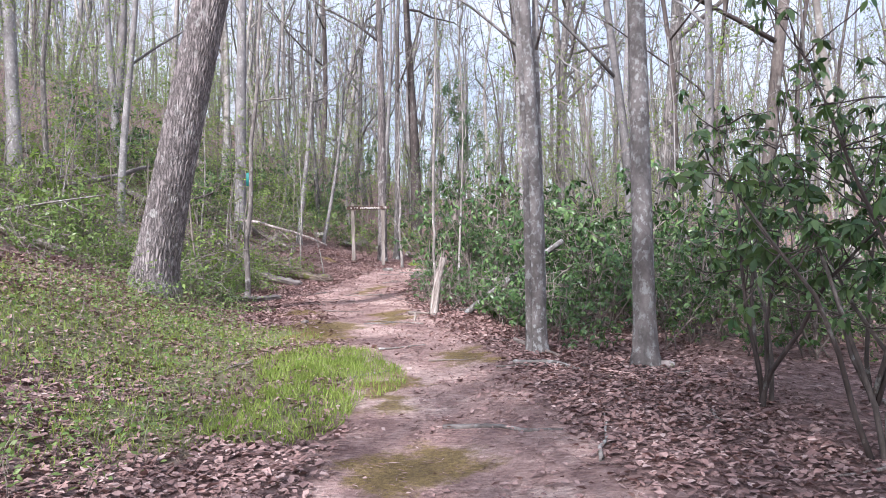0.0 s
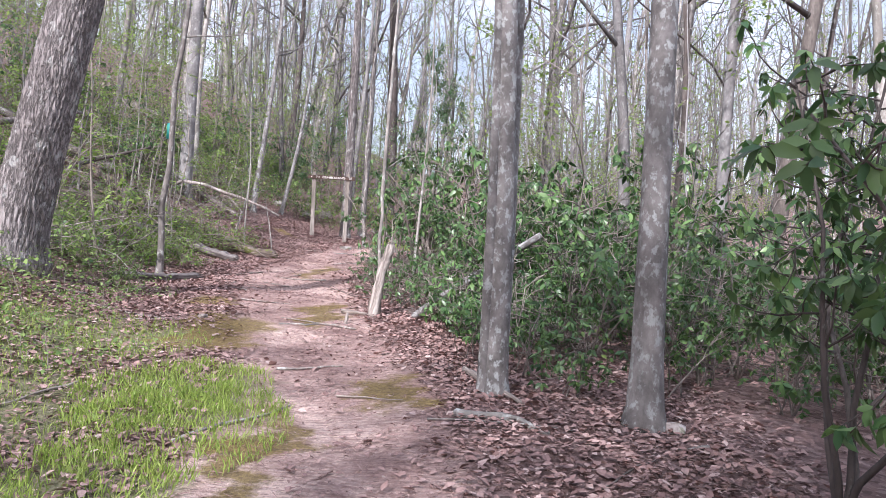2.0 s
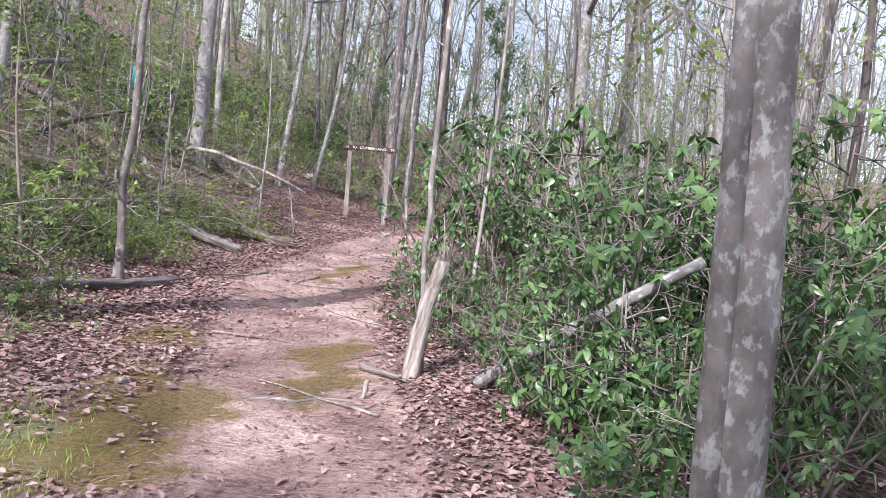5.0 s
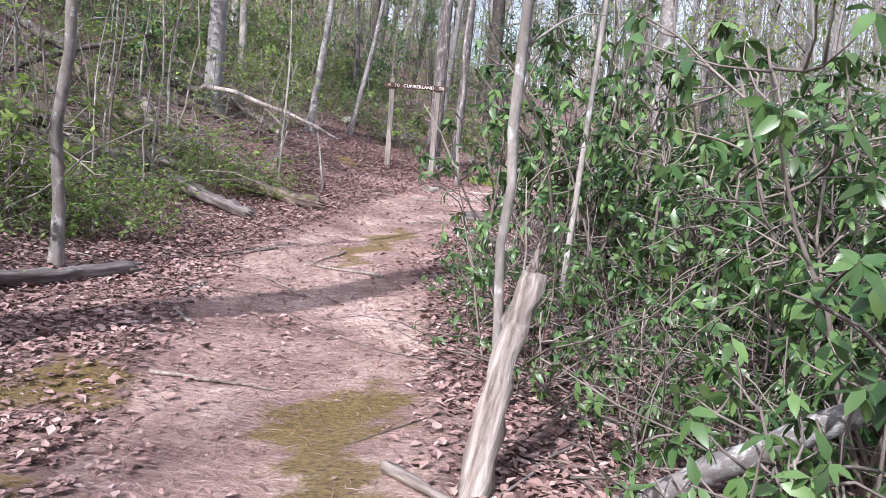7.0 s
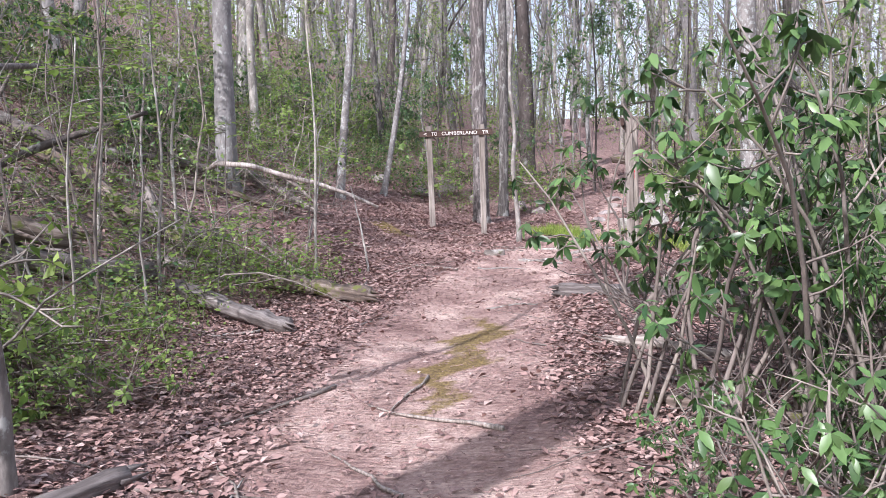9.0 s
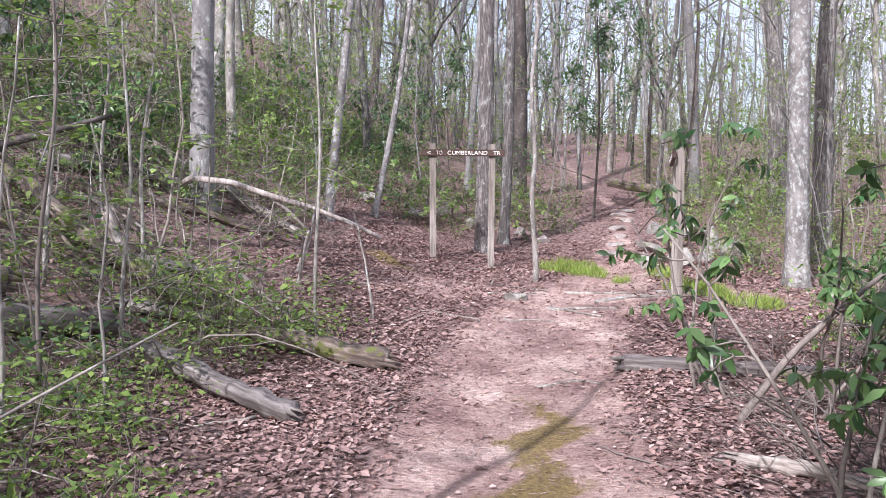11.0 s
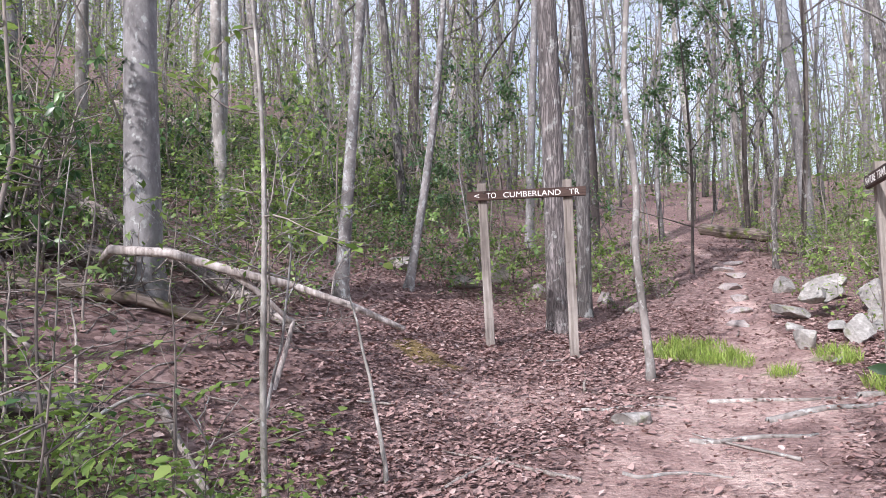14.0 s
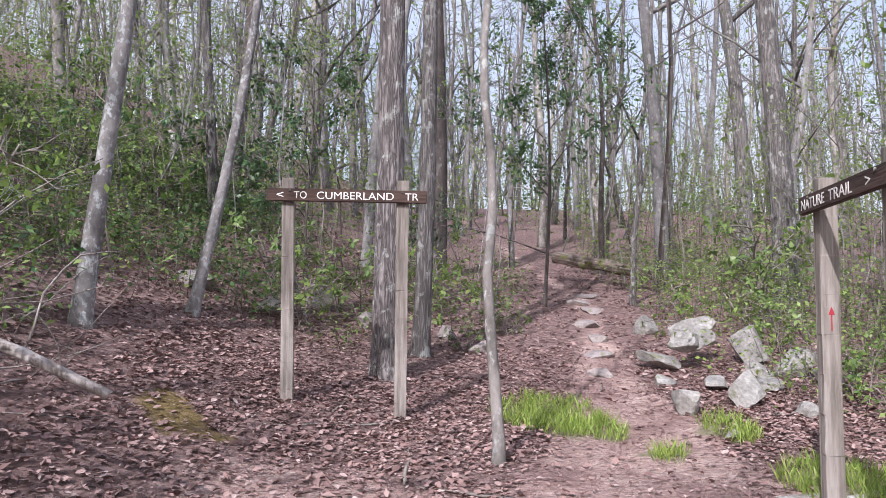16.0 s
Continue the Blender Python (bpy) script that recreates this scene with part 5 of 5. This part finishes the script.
_s = np.random.default_rng(81)
for x, y, h, lean in ((-4.85, 18.33, 4.2, (.03, .02)), (-3.3, 18.4, 3.7, (.0, .02)), (-3.45, 17.75, .8, (.1, 0)), (-3.7, 17.3, .9, (.1, 0)), (-3.9, 18.7, 1.0, (0, 0)), (-4.35, 17.0, 3.4, (.02, 0)), (-4.15, 15.7, 3.0, (.03, 0)), (-4.5, 15.35, 2.6, (-.12, 0)),
                      (-5.3, 17.6, 3.6, (.05, 0)), (-5.73, 16.5, 5.0, (.02, 0)), (-3.75, 19.5, 1.5, (.05, 0)), (-4.0, 17.9, 1.6, (-.04, 0)), (-5.9, 19.6, 4.0, (.02, 0))):
    sprayed_sapling(x, y, h, _s, lean=lean, mat=M_PALE if h > 3 else M_TWIG, twigs=int(4 + 2.2 * h))
SPRAY = [sprayed_sapling(0, 0, h, _s, lean=(_s.normal(0, .08), _s.normal(0, .08)), mat=M_TWIG, twigs=int(5 + 5 * h)) for h in (.7, 1.1, 1.5, 2.1, 2.8)]
n = 0
for tries in range(900):
    if n >= 52:
        break
    y = _s.uniform(11.6, 31)
    x = float(centre(y)) - 2.1 - 6.5 * _s.random() ** 1.2
    if y > 18.6 and x > -4.1 - (y > 24) * .5:
        continue
    m = pose(x, y, gz(x, y), 0, 0, _s.uniform(0, 360)) @ Matrix.Scale(_s.uniform(.7, 1.2), 4)
    if n < 5:
        SPRAY[n].matrix_basis = m
    else:
        copy_thing(SPRAY[(n * 3 + n // 7) % (3 if x > float(centre(y)) - 3.4 else 5)], m)
    n += 1


def brush(name, n, place, seed, label, length=(.3, 1.2), thick=.005, mat=None):
    """Uncountable bare twigs, bowed and crossing."""
    g = np.random.default_rng(seed)
    s = Shape()
    for i in range(n):
        x, y = place(g)
        up = g.uniform(.0, .25) if i % 2 else 0
        way = (g.normal(0, 1), g.normal(0, 1), g.uniform(.1, 1.5) if i % 3 else .05)
        line = curve_line((x, y, gz(x, y) + up - .02), way, g.uniform(*length), .2, 7, g, -.06)
        line[:, 2] = np.maximum(line[:, 2], ground_z(line[:, 0], line[:, 1]) + .004)
        s.add(*tube(line, np.linspace(thick, thick * .35, 7) * g.uniform(.6, 1.6), 4))
    tagged(new(name, s.mesh(name, mat or M_TWIG)), label, "brushwood", kind="stuff")


def by_thicket(g):
    y = g.uniform(9.5, 18.5)
    return float(centre(y)) + (1.05 + .12 * max(0, y - 12)) + 2.2 * g.random() ** 1.4 + (1.0 if y < 10.6 else 0), y


def by_slope(g):
    y = g.uniform(11.5, 22)
    return float(centre(y)) - 2.2 - (1.2 if y > 18.5 else 0) - 3.6 * g.random(), y


brush("brushwood", 900, by_thicket, 91, "tangle of thin bare brown twigs under the thicket", (.3, 1.3), .0045)
brush("brushwood", 700, by_slope, 92, "fallen and standing thin twigs over the slope", (.3, 1.3), .005)
brush("brushwood", 260, by_slope, 93, "bleached fallen twigs over the slope", (.4, 1.6), .007, M_DEAD)

# ---- stones ----
def stone(name, x, y, sx, sy, sz, seed, label, mat, rz=0.0, up=0.0, tilt=(0, 0), group="", flat=False):
    g = np.random.default_rng(seed)
    bm = bmesh.new()
    bmesh.ops.create_icosphere(bm, subdivisions=3, radius=1)
    planes = [unit(g.normal(0, 1, 3)) for _ in range(12)]
    off = g.uniform(.42, .72, 12)
    for v in bm.verts:
        p = np.array(v.co)
        for n, o in zip(planes, off):
            e = p @ n - o
            if e > 0:
                p = p - n * e
        if flat:
            p[2] = np.clip(p[2], -1, .45)
        p = p * 1.05 * (1 + .05 * noise.noise(Vector(p * 3 + seed)))
        v.co = Vector((p[0] * sx, p[1] * sy, p[2] * sz))
    me = bpy.data.meshes.new(name)
    bm.to_mesh(me)
    bm.free()
    me.materials.append(mat)
    ob = new(name, me)
    ob.matrix_basis = pose(x, y, gz(x, y) + up, tilt[0], tilt[1], rz)
    return tagged(ob, label, "rock", group)


ROCKS = [(.34, 23.05, .17, .15, .19, .06), (.92, 23.3, .23, .18, .18, .09), (1.28, 23.0, .13, .1, .1, .04), (.72, 24.95, .28, .18, .10, .10), (1.0, 24.9, .24, .2, .12, .30), (1.25, 25.3, .22, .2, .16, .2),
         (1.9, 24.5, .24, .2, .2, .1), (1.45, 26.0, .28, .25, .26, .15), (.95, 24.0, .25, .16, .07, .06), (1.35, 23.9, .22, .18, .06, .06), (1.75, 25.2, .26, .2, .25, .16), (2.05, 24.1, .2, .2, .14, .06),
         (.55, 24.3, .14, .12, .08, .03), (1.55, 24.5, .16, .14, .1, .06), (.4, 22.3, .09, .07, .05, .02), (1.15, 26.8, .22, .2, .15, .08)]
for i, (x, y, sx, sy, sz, up) in enumerate(ROCKS):
    stone("rock", x, y, sx, sy, sz, 40 + i, "pale angular sandstone rock in a trailside heap", M_ROCK, i * 53, up, ((i * 17) % 25 - 12, (i * 29) % 21 - 10), "trailside rocks")
for i, (x, y, sx, sy) in enumerate(((.25, 25.6, .2, .14), (.45, 26.5, .22, .16), (.55, 27.5, .36, .2), (.85, 28.6, .32, .2), (.75, 29.3, .25, .16), (1.1, 30.0, .2, .15), (.05, 24.7, .14, .12))):
    stone("step_stone", x, y, sx, sy, .10, 70 + i, "flat worn stone set in the rising trail", M_STEP, i * 31, .02, (4, 0), "step stones", True)
stone("rock", -1.5, 20.3, .17, .12, .09, 90, "flat pale stone lying on the bare earth", M_ROCK, 20, .03)
for i, (x, y, s) in enumerate(((-4.1, 25.2, .26), (-3.3, 25.4, .24), (-2.3, 26.0, .24), (-1.4, 26.3, .22), (-3.0, 26.4, .28), (-1.0, 25.6, .2), (-5.4, 17.0, .2), (-5.9, 16.2, .22), (-1.6, 10.2, .06), (1.95, 7.6, .1))):
    stone("rock", x, y, s, s * .7, s * .6, 95 + i, "grey mossy stone among dead leaves", M_STEP, i * 40, s * .2)


# the teal blaze on the thin tree
def blaze():
    owner = [o for o in scene.objects if o.name.startswith("sapling") and o.parent is None and abs(o.location.x + 3.1) < .02][0]
    s = Shape().add(*tube([(.035, -.01, 1.78), (.036, -.01, 1.98)], (.045, .045), 10))
    part("blaze", s, M_TEAL, owner, "teal painted blaze")


blaze()
